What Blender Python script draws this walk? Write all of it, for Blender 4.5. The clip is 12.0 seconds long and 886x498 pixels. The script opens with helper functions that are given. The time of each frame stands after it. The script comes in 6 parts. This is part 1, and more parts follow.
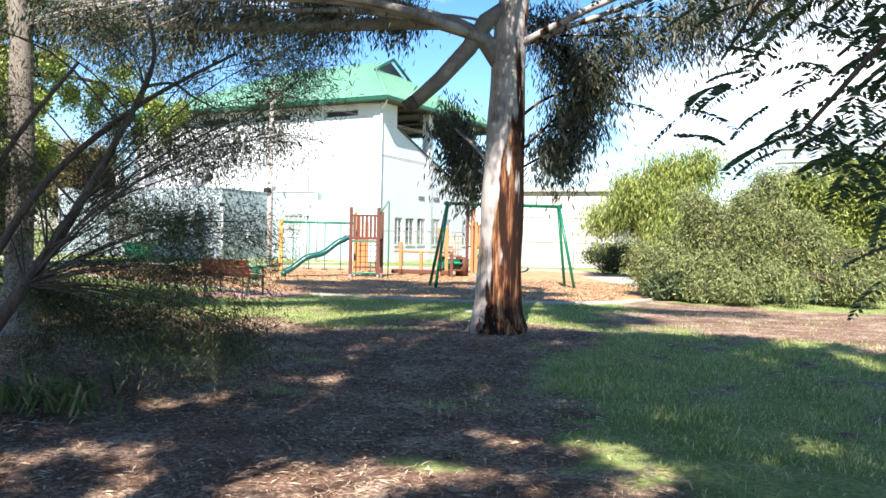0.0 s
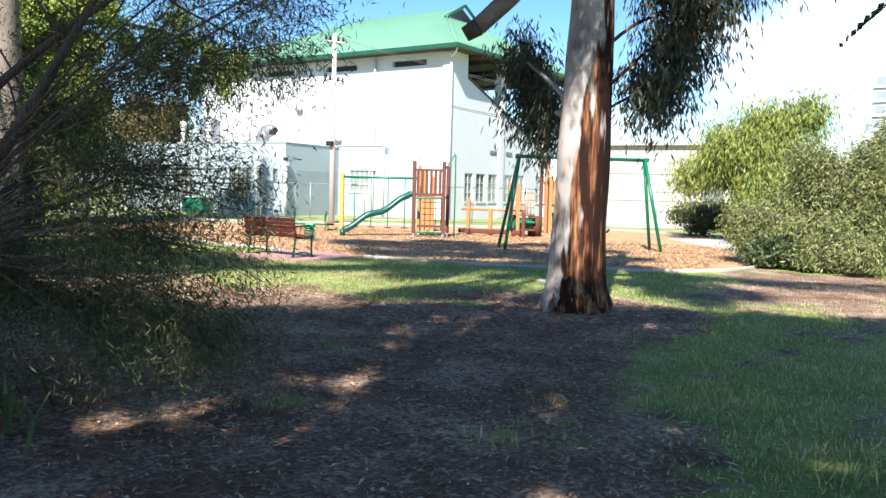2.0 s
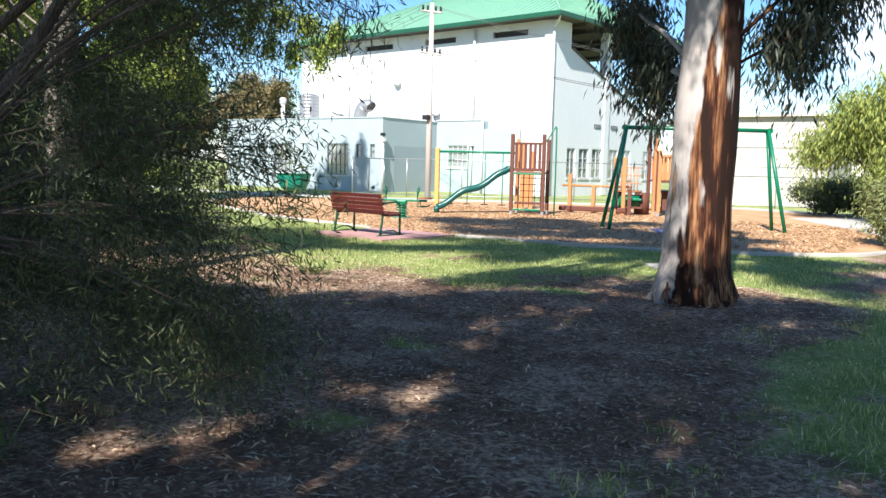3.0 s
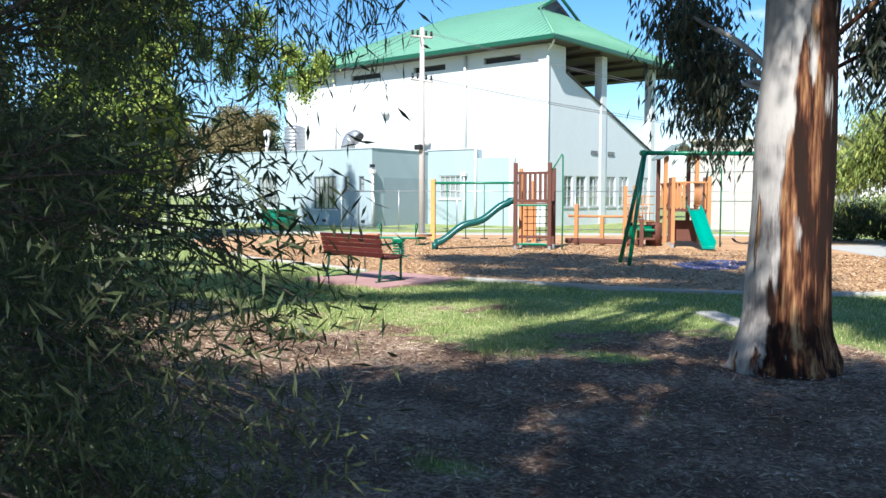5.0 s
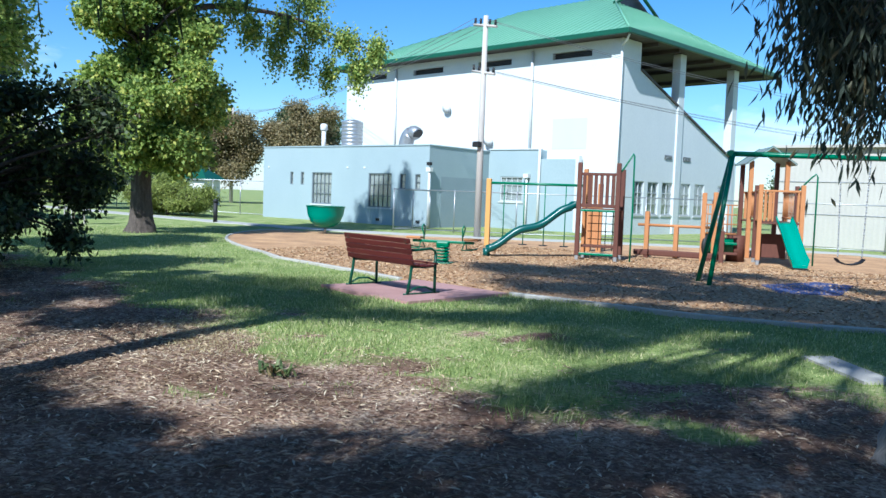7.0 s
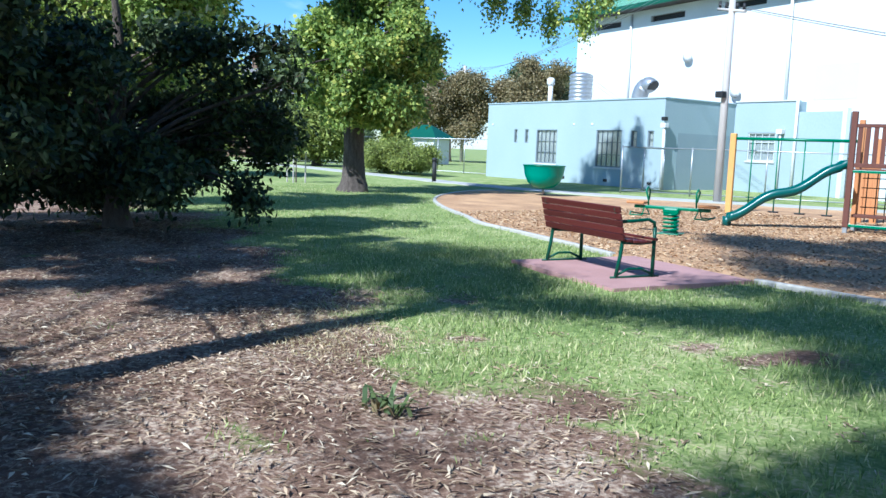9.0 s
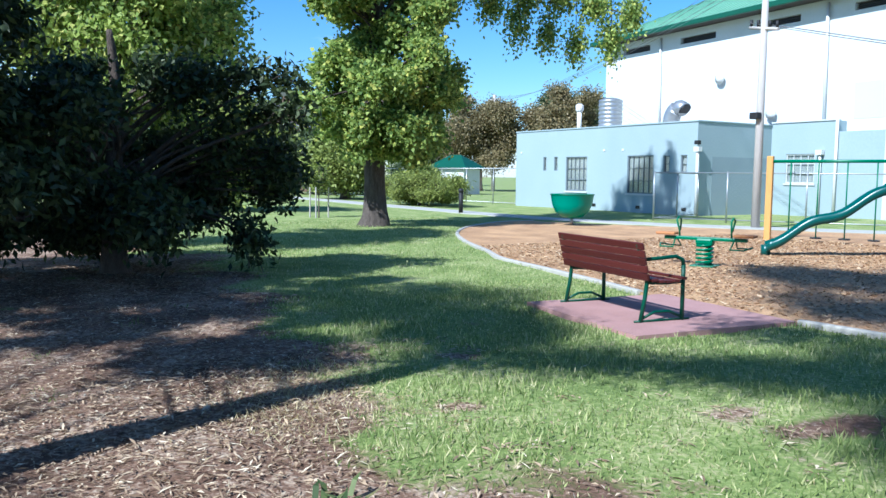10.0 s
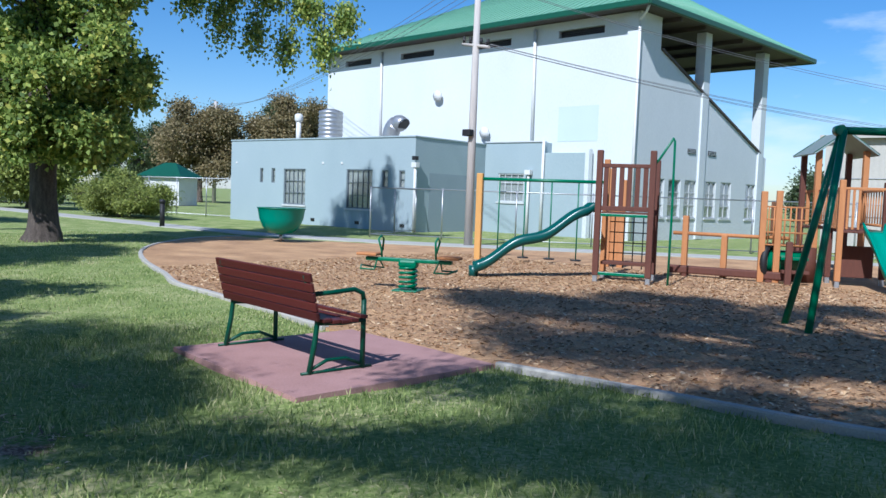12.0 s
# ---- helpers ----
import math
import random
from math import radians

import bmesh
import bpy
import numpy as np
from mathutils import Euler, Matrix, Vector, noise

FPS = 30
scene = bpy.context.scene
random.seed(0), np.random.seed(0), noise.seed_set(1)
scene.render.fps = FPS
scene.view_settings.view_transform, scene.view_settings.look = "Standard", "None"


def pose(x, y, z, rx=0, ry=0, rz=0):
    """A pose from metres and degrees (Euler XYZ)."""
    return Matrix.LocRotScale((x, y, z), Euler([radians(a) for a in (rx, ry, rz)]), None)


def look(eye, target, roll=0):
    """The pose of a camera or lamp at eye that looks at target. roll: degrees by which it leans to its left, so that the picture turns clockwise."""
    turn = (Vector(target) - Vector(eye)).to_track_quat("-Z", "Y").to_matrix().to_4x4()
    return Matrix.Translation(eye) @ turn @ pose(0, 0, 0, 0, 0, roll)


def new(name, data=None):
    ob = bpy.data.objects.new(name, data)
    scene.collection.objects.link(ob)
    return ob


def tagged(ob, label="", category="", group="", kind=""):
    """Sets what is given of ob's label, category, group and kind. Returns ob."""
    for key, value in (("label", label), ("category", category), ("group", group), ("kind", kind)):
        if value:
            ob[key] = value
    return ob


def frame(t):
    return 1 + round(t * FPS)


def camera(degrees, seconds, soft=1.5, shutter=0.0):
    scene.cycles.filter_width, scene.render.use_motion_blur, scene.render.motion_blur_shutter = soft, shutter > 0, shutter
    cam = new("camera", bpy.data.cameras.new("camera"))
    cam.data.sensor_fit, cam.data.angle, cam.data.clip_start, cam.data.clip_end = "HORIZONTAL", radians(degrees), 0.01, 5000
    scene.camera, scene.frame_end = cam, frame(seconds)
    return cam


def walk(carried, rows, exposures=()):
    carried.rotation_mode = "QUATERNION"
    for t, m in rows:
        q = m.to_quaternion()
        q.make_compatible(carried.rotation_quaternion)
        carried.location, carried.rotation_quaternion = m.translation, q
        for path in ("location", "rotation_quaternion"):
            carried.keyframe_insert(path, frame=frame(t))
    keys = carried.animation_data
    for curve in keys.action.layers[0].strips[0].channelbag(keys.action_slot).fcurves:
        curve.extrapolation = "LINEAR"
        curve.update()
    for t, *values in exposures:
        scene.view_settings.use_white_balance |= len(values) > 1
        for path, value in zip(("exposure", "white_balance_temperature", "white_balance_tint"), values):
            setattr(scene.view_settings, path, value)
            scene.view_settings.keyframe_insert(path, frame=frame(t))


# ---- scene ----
cam = camera(56.8, 12.0)
PATH = [
    (0, (1.099, 2.042, 1.493), (0.31, 3.879, 1.462), 1.2),
    (0.5, (0.882, 2.444, 1.474), (0.054, 4.263, 1.407), -0.0),
    (1, (0.712, 2.95, 1.495), (-0.049, 4.799, 1.436), 1.3),
    (1.5, (0.433, 3.58, 1.531), (-0.35, 5.418, 1.434), 1.6),
    (2, (0.287, 4.158, 1.483), (-0.659, 5.914, 1.343), 1.5),
    (2.5, (-0.007, 4.715, 1.46), (-0.967, 6.46, 1.284), 1.6),
    (3, (-0.261, 5.33, 1.429), (-1.412, 6.952, 1.227), 1.4),
    (3.2, (-0.389, 5.549, 1.446), (-1.509, 7.199, 1.306), 1.3),
    (4.8, (-1.501, 6.508, 1.521), (-2.585, 8.176, 1.315), 1.4),
    (5, (-1.657, 6.698, 1.528), (-2.787, 8.342, 1.397), 0.1),
    (5.5, (-1.883, 7.275, 1.524), (-3.007, 8.924, 1.396), 2.1),
    (6, (-2.148, 7.722, 1.562), (-3.251, 9.385, 1.433), 0.9),
    (6.5, (-2.396, 8.305, 1.52), (-3.702, 9.811, 1.364), 0.3),
    (7, (-2.708, 8.789, 1.466), (-3.965, 10.339, 1.338), 2.1),
    (7.5, (-2.88, 9.193, 1.465), (-4.362, 10.529, 1.33), 0.6),
    (7.7, (-3.007, 9.471, 1.494), (-4.515, 10.774, 1.332), 0.5),
    (9.3, (-4.291, 11.017, 1.417), (-5.957, 12.103, 1.203), 1.5),
    (9.5, (-4.394, 11.182, 1.449), (-6.093, 12.226, 1.293), 0.1),
    (10, (-4.614, 11.53, 1.488), (-6.3, 12.592, 1.311), 0.6),
    (10.5, (-4.828, 11.897, 1.493), (-6.351, 13.184, 1.341), 1.4),
    (11, (-5.013, 12.3, 1.471), (-6.528, 13.595, 1.31), 2.2),
    (11.5, (-5.367, 12.802, 1.497), (-6.751, 14.243, 1.417), 2.5),
    (12, (-5.629, 13.273, 1.486), (-6.891, 14.82, 1.357), 2.1),
]
walk(cam, [(t, look(eye, target, roll)) for t, eye, target, roll in PATH], exposures=((0.0,1.46,6450,15),(3.0,1.22,6350,13),(5.5,0.93,5800,8),(7.5,0.64,5200,5),(9.5,0.92,5100,6),(10.5,0.60,5250,7),(12.0,0.30,5350,11)))

# ---- light ----
SUN = Vector((0.26, -1.0, 0.95)).normalized()
sun_el = math.asin(SUN.z)
world = bpy.data.worlds.new("sky")
scene.world = world
world.use_nodes = True
wn, wl = world.node_tree.nodes, world.node_tree.links
wn.clear()
sky = wn.new("ShaderNodeTexSky")
sky.sky_type = "NISHITA"
sky.sun_disc = False
sky.sun_elevation = sun_el
sky.sun_rotation = math.atan2(SUN.x, SUN.y)
sky.air_density, sky.dust_density, sky.ozone_density = 1.0, 0.3, 3.5
wtc = wn.new("ShaderNodeTexCoord")
wmap = wn.new("ShaderNodeMapping")
wmap.inputs["Scale"].default_value = (1.6, 1.6, 5.0)
cloud = wn.new("ShaderNodeTexNoise")
cloud.inputs["Scale"].default_value = 1.7
cloud.inputs["Detail"].default_value = 7
cloud.inputs["Roughness"].default_value = 0.58
ramp = wn.new("ShaderNodeValToRGB")
ramp.color_ramp.elements[0].position, ramp.color_ramp.elements[1].position = 0.60, 0.80
wmix = wn.new("ShaderNodeMixRGB")
wmix.inputs[2].default_value = (9.0, 9.6, 10.2, 1)
bg = wn.new("ShaderNodeBackground")
bg.inputs["Strength"].default_value = 0.082
wout = wn.new("ShaderNodeOutputWorld")
wl.new(wtc.outputs["Generated"], wmap.inputs[0])
wl.new(wmap.outputs[0], cloud.inputs["Vector"])
wsep = wn.new("ShaderNodeSeparateXYZ")
wl.new(wtc.outputs["Generated"], wsep.inputs[0])
cover = wn.new("ShaderNodeMapRange")
cover.interpolation_type = "SMOOTHSTEP"
cover.inputs["From Min"].default_value, cover.inputs["From Max"].default_value = -0.35, 0.12
cover.inputs["To Max"].default_value = 0.34
wl.new(wsep.outputs["X"], cover.inputs["Value"])
north = wn.new("ShaderNodeMapRange")
north.interpolation_type = "SMOOTHSTEP"
north.inputs["From Min"].default_value, north.inputs["From Max"].default_value = 0.75, 0.93
wl.new(wsep.outputs["Y"], north.inputs["Value"])
bank = wn.new("ShaderNodeMath")
bank.operation = "MULTIPLY"
wl.new(cover.outputs[0], bank.inputs[0])
wl.new(north.outputs[0], bank.inputs[1])
total = wn.new("ShaderNodeMath")
wl.new(cloud.outputs["Fac"], total.inputs[0])
wl.new(bank.outputs[0], total.inputs[1])
wl.new(total.outputs[0], ramp.inputs[0])
wl.new(ramp.outputs[0], wmix.inputs[0])
hue = wn.new("ShaderNodeHueSaturation")
hue.inputs["Saturation"].default_value, hue.inputs["Value"].default_value = 1.25, 1.1
wl.new(sky.outputs[0], hue.inputs["Color"])
wl.new(hue.outputs[0], wmix.inputs[1])
wl.new(wmix.outputs[0], bg.inputs[0])
wl.new(bg.outputs[0], wout.inputs[0])
sun_data = bpy.data.lights.new("sun", "SUN")
sun_data.energy, sun_data.angle, sun_data.color = 5.0, radians(0.55), (1.0, 0.94, 0.85)
sun = new("sun", sun_data)
sun.matrix_world = look(SUN * 60, (0, 0, 0))

# ---- materials ----


def surface(name, base, second=None, rough=0.7, metal=0.0, scale=6.0, fine=60.0, amount=0.5, bump=0.3, dist=0.01, stretch=(1, 1, 1), random_by=None, spec=0.4):
    """A surface with broad stains and fine grain, both in metres."""
    m = bpy.data.materials.new(name)
    m.use_nodes = True
    n, l = m.node_tree.nodes, m.node_tree.links
    p = n["Principled BSDF"]
    p.inputs["Roughness"].default_value, p.inputs["Metallic"].default_value = rough, metal
    p.inputs["Specular IOR Level"].default_value = spec
    second = second or tuple(c * 0.6 for c in base)
    tc, mp = n.new("ShaderNodeTexCoord"), n.new("ShaderNodeMapping")
    mp.inputs["Scale"].default_value = stretch
    l.new(tc.outputs["Object"], mp.inputs[0])
    big, small = n.new("ShaderNodeTexNoise"), n.new("ShaderNodeTexNoise")
    for tex, s in ((big, scale), (small, fine)):
        tex.inputs["Scale"].default_value, tex.inputs["Detail"].default_value = s, 5
        l.new(mp.outputs[0], tex.inputs["Vector"])
    add = n.new("ShaderNodeMath")
    add.operation = "MULTIPLY_ADD"
    add.inputs[1].default_value = 0.5
    half = n.new("ShaderNodeMath")
    half.operation = "MULTIPLY"
    half.inputs[1].default_value = 0.5
    l.new(small.outputs["Fac"], half.inputs[0])
    l.new(big.outputs["Fac"], add.inputs[0])
    l.new(half.outputs[0], add.inputs[2])
    source = add.outputs[0]
    if random_by:
        info = n.new("ShaderNodeObjectInfo" if random_by == "object" else "ShaderNodeNewGeometry")
        out = info.outputs["Random" if random_by == "object" else "Random Per Island"]
        mid = n.new("ShaderNodeMath")
        mid.operation = "MULTIPLY_ADD"
        mid.inputs[1].default_value, mid.inputs[2].default_value = 0.5, -0.25
        l.new(out, mid.inputs[0])
        summed = n.new("ShaderNodeMath")
        l.new(mid.outputs[0], summed.inputs[0])
        l.new(source, summed.inputs[1])
        source = summed.outputs[0]
    r = n.new("ShaderNodeValToRGB")
    lo, hi = 0.5 - 0.25 / max(amount, 0.05) * 0.5, 0.5 + 0.25 / max(amount, 0.05) * 0.5
    r.color_ramp.elements[0].position, r.color_ramp.elements[1].position = max(lo, 0.0), min(hi, 1.0)
    r.color_ramp.elements[0].color, r.color_ramp.elements[1].color = (*second, 1), (*base, 1)
    l.new(source, r.inputs[0])
    l.new(r.outputs[0], p.inputs["Base Color"])
    if bump:
        b = n.new("ShaderNodeBump")
        b.inputs["Strength"].default_value, b.inputs["Distance"].default_value = bump, dist
        l.new(small.outputs["Fac"], b.inputs["Height"])
        l.new(b.outputs[0], p.inputs["Normal"])
    return m


def leafy(name, dark, light, yellow=None, through_light=0.35):
    """Leaves: each its own tone, some light passing through."""
    m = bpy.data.materials.new(name)
    m.use_nodes = True
    n, l = m.node_tree.nodes, m.node_tree.links
    p = n["Principled BSDF"]
    p.inputs["Roughness"].default_value = 0.55
    p.inputs["Specular IOR Level"].default_value = 0.35
    geo = n.new("ShaderNodeNewGeometry")
    r = n.new("ShaderNodeValToRGB")
    e = r.color_ramp.elements
    e[0].color, e[1].color = (*dark, 1), (*light, 1)
    if yellow:
        e[1].position = 0.80
        k = e.new(1.0)
        k.color = (*yellow, 1)
    l.new(geo.outputs["Random Per Island"], r.inputs[0])
    l.new(r.outputs[0], p.inputs["Base Color"])
    t = n.new("ShaderNodeBsdfTranslucent")
    l.new(r.outputs[0], t.inputs["Color"])
    mix = n.new("ShaderNodeMixShader")
    mix.inputs[0].default_value = through_light
    l.new(p.outputs[0], mix.inputs[1])
    l.new(t.outputs[0], mix.inputs[2])
    l.new(mix.outputs[0], n["Material Output"].inputs["Surface"])
    return m


M_WHITE = surface("hall_paint", (0.63, 0.66, 0.66), (0.52, 0.555, 0.565), 0.85, scale=0.5, fine=18, amount=0.5, bump=0.15, stretch=(1, 1, 0.5))
M_GREY = surface("annex_paint", (0.33, 0.40, 0.42), (0.27, 0.34, 0.36), 0.85, scale=0.7, fine=20, amount=0.5, bump=0.2, stretch=(1, 1, 0.6))
M_PATCH = surface("touched_up_paint", (0.52, 0.60, 0.68), (0.48, 0.56, 0.64), 0.85, scale=1, fine=20, bump=0.1)
M_ROOF = surface("green_roof_metal", (0.17, 0.36, 0.24), (0.13, 0.30, 0.20), 0.45, scale=0.4, fine=8, amount=0.4, bump=0.05)
M_TRIM = surface("dark_green_trim", (0.012, 0.09, 0.05), (0.008, 0.06, 0.035), 0.4, scale=3, bump=0.03)
M_SOFFIT = surface("brown_soffit", (0.09, 0.075, 0.07), (0.06, 0.05, 0.045), 0.8, scale=2)
M_DARK = surface("dark_opening", (0.02, 0.022, 0.025), (0.012, 0.013, 0.015), 0.3)
M_CONC = surface("concrete", (0.46, 0.45, 0.42), (0.33, 0.32, 0.29), 0.9, scale=2, fine=80, bump=0.35)
M_KERB = surface("grey_kerb", (0.50, 0.48, 0.44), (0.30, 0.28, 0.25), 0.9, scale=3, fine=70, bump=0.4)
M_PAD = surface("red_paving", (0.45, 0.265, 0.245), (0.29, 0.16, 0.145), 0.85, scale=2.2, fine=60, bump=0.4)
M_GREEN = surface("green_paint", (0.0, 0.16, 0.075), (0.0, 0.11, 0.05), 0.35, scale=3, fine=40, bump=0.05)
M_TEAL = surface("teal_plastic", (0.0, 0.24, 0.17), (0.0, 0.19, 0.13), 0.35, scale=2, fine=30, bump=0.04)
M_DTEAL = surface("dark_teal_plastic", (0.005, 0.085, 0.075), (0.004, 0.06, 0.055), 0.3, scale=2, fine=30, bump=0.04)
M_BROWN = surface("dark_timber", (0.135, 0.048, 0.030), (0.075, 0.026, 0.017), 0.7, scale=5, fine=50, bump=0.3, stretch=(6, 6, 0.8))
M_ORANGE = surface("orange_timber", (0.50, 0.225, 0.085), (0.36, 0.145, 0.05), 0.7, scale=5, fine=50, bump=0.3, stretch=(6, 6, 0.8))
M_YELLOW = surface("yellow_timber", (0.62, 0.34, 0.10), (0.50, 0.25, 0.07), 0.7, scale=5, fine=50, bump=0.3, stretch=(6, 6, 0.8))
M_GALV = surface("galvanised_steel", (0.45, 0.46, 0.47), (0.33, 0.34, 0.35), 0.4, 0.7, scale=6, bump=0.05)
M_BLACK = surface("black_rubber", (0.018, 0.018, 0.02), (0.012, 0.012, 0.013), 0.6)
M_BENCH = surface("red_bench_slats", (0.105, 0.020, 0.016), (0.065, 0.012, 0.010), 0.5, scale=5, fine=60, bump=0.25, stretch=(0.6, 6, 6), random_by="object")
M_BFRAME = surface("dark_green_frame", (0.0, 0.07, 0.038), (0.0, 0.045, 0.025), 0.45, scale=3, fine=40, bump=0.08)
M_GRILLE = surface("grey_window_grille", (0.17, 0.20, 0.22), (0.12, 0.145, 0.16), 0.6, scale=5, bump=0.05)
M_GREY2 = surface("darker_annex_paint", (0.27, 0.33, 0.355), (0.22, 0.275, 0.30), 0.85, scale=0.8, fine=20, bump=0.2)
M_BLUE = surface("blue_mat", (0.05, 0.08, 0.22), (0.04, 0.06, 0.16), 0.8, scale=4)
M_POLE = surface("weathered_pole", (0.54, 0.50, 0.46), (0.36, 0.33, 0.30), 0.85, scale=3, fine=50, bump=0.4, stretch=(8, 8, 0.6))
M_SHED = surface("pale_shed_cladding", (0.47, 0.445, 0.39), (0.39, 0.37, 0.325), 0.6, scale=0.8, fine=12, bump=0.1)
M_PIPE = surface("white_pipe", (0.70, 0.70, 0.68), (0.55, 0.55, 0.53), 0.5, scale=3, bump=0.05)
M_FRAME = surface("window_frame_paint", (0.55, 0.57, 0.57), (0.45, 0.47, 0.47), 0.6, scale=5, bump=0.05)
M_CURTAIN = surface("net_curtain", (0.74, 0.72, 0.68), (0.42, 0.41, 0.385), 0.9, scale=5, bump=0.1, stretch=(6, 6, 0.5))
M_WIRE = surface("grey_cable", (0.20, 0.20, 0.21), rough=0.5, bump=0)
M_FLATS = surface("far_flats_render", (0.50, 0.53, 0.58), (0.44, 0.47, 0.52), 0.9, scale=0.2, fine=3, bump=0)
M_FLATGLASS = surface("far_flats_glazing", (0.26, 0.30, 0.36), (0.20, 0.24, 0.29), 0.3, scale=0.3, bump=0)
M_BRICK = surface("far_brown_wall", (0.25, 0.16, 0.11), rough=0.9, scale=1)
M_TILES = surface("far_grey_roof", (0.22, 0.21, 0.21), rough=0.8, scale=1)

def window_glass():
    """Clear panes: light passes, the sky is mirrored more at a flat angle."""
    m = bpy.data.materials.new("window_glass")
    m.use_nodes = True
    n, l = m.node_tree.nodes, m.node_tree.links
    clear, gloss = n.new("ShaderNodeBsdfTransparent"), n.new("ShaderNodeBsdfGlossy")
    clear.inputs["Color"].default_value = (0.86, 0.89, 0.90, 1)
    gloss.inputs["Roughness"].default_value = 0.05
    facing, mix = n.new("ShaderNodeLayerWeight"), n.new("ShaderNodeMixShader")
    facing.inputs["Blend"].default_value = 0.2
    share = n.new("ShaderNodeMath")
    share.operation = "MULTIPLY_ADD"
    share.inputs[1].default_value, share.inputs[2].default_value = 0.6, 0.04
    l.new(facing.outputs["Facing"], share.inputs[0])
    l.new(share.outputs[0], mix.inputs[0])
    l.new(clear.outputs[0], mix.inputs[1])
    l.new(gloss.outputs[0], mix.inputs[2])
    l.new(mix.outputs[0], n["Material Output"].inputs["Surface"])
    return m


M_GLASS = window_glass()


def gum_bark():
    """Smooth pale bark, with brown strips left where the old bark still peels, on the side away from the west."""
    m = bpy.data.materials.new("gum_bark")
    m.use_nodes = True
    n, l = m.node_tree.nodes, m.node_tree.links
    p = n["Principled BSDF"]
    p.inputs["Roughness"].default_value = 0.9
    p.inputs["Specular IOR Level"].default_value = 0.12
    tc = n.new("ShaderNodeTexCoord")
    mp = n.new("ShaderNodeMapping")
    mp.inputs["Scale"].default_value = (5, 5, 0.7)
    l.new(tc.outputs["Object"], mp.inputs[0])
    a, b = n.new("ShaderNodeTexNoise"), n.new("ShaderNodeTexNoise")
    a.inputs["Scale"].default_value, a.inputs["Detail"].default_value = 1.5, 4
    b.inputs["Scale"].default_value, b.inputs["Detail"].default_value = 9, 6
    l.new(mp.outputs[0], a.inputs["Vector"])
    l.new(mp.outputs[0], b.inputs["Vector"])
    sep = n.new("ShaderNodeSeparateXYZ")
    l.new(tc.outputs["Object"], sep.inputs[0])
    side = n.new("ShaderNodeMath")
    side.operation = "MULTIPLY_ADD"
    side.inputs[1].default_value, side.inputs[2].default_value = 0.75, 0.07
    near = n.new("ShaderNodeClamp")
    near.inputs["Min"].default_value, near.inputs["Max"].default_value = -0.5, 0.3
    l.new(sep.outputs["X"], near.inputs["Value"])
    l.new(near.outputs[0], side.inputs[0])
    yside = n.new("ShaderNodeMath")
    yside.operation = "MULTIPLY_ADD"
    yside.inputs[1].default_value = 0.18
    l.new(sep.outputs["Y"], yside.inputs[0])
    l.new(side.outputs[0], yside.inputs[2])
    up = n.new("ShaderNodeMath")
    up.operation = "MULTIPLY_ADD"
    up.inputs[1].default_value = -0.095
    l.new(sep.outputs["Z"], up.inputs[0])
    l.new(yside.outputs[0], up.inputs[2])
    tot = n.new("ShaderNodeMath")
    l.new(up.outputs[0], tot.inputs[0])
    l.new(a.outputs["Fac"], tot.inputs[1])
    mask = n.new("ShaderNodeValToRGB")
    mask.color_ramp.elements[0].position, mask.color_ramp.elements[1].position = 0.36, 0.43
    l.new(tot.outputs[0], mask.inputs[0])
    pale, brown = n.new("ShaderNodeValToRGB"), n.new("ShaderNodeValToRGB")
    mp2 = n.new("ShaderNodeMapping")
    mp2.inputs["Scale"].default_value = (5.5, 5.5, 0.55)
    l.new(tc.outputs["Object"], mp2.inputs[0])
    big, streak = n.new("ShaderNodeTexNoise"), n.new("ShaderNodeTexNoise")
    big.inputs["Scale"].default_value, big.inputs["Detail"].default_value = 1.3, 5
    streak.inputs["Scale"].default_value, streak.inputs["Detail"].default_value = 8, 5
    l.new(mp2.outputs[0], big.inputs["Vector"])
    l.new(mp2.outputs[0], streak.inputs["Vector"])
    tone = n.new("ShaderNodeMath")
    tone.operation = "MULTIPLY_ADD"
    tone.inputs[1].default_value = 0.35
    l.new(streak.outputs["Fac"], tone.inputs[0])
    l.new(big.outputs["Fac"], tone.inputs[2])
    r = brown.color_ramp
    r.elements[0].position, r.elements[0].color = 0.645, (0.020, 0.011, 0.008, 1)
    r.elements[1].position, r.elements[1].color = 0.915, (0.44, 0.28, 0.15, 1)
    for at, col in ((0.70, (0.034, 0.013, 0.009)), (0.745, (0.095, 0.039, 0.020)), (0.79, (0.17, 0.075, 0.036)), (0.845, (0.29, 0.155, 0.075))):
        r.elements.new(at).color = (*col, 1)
    l.new(tone.outputs[0], brown.inputs[0])
    blotch = n.new("ShaderNodeTexNoise")
    blotch.inputs["Scale"].default_value, blotch.inputs["Detail"].default_value = 2.2, 4
    l.new(tc.outputs["Object"], blotch.inputs["Vector"])
    ptone = n.new("ShaderNodeMath")
    ptone.operation = "MULTIPLY_ADD"
    ptone.inputs[1].default_value = 0.3
    l.new(b.outputs["Fac"], ptone.inputs[0])
    l.new(blotch.outputs["Fac"], ptone.inputs[2])
    r = pale.color_ramp
    r.elements[0].position, r.elements[0].color = 0.50, (0.17, 0.155, 0.15, 1)
    r.elements[1].position, r.elements[1].color = 0.76, (0.43, 0.40, 0.37, 1)
    r.elements.new(0.62).color = (0.34, 0.315, 0.295, 1)
    l.new(ptone.outputs[0], pale.inputs[0])
    mix = n.new("ShaderNodeMixRGB")
    l.new(mask.outputs[0], mix.inputs[0])
    l.new(pale.outputs[0], mix.inputs[1])
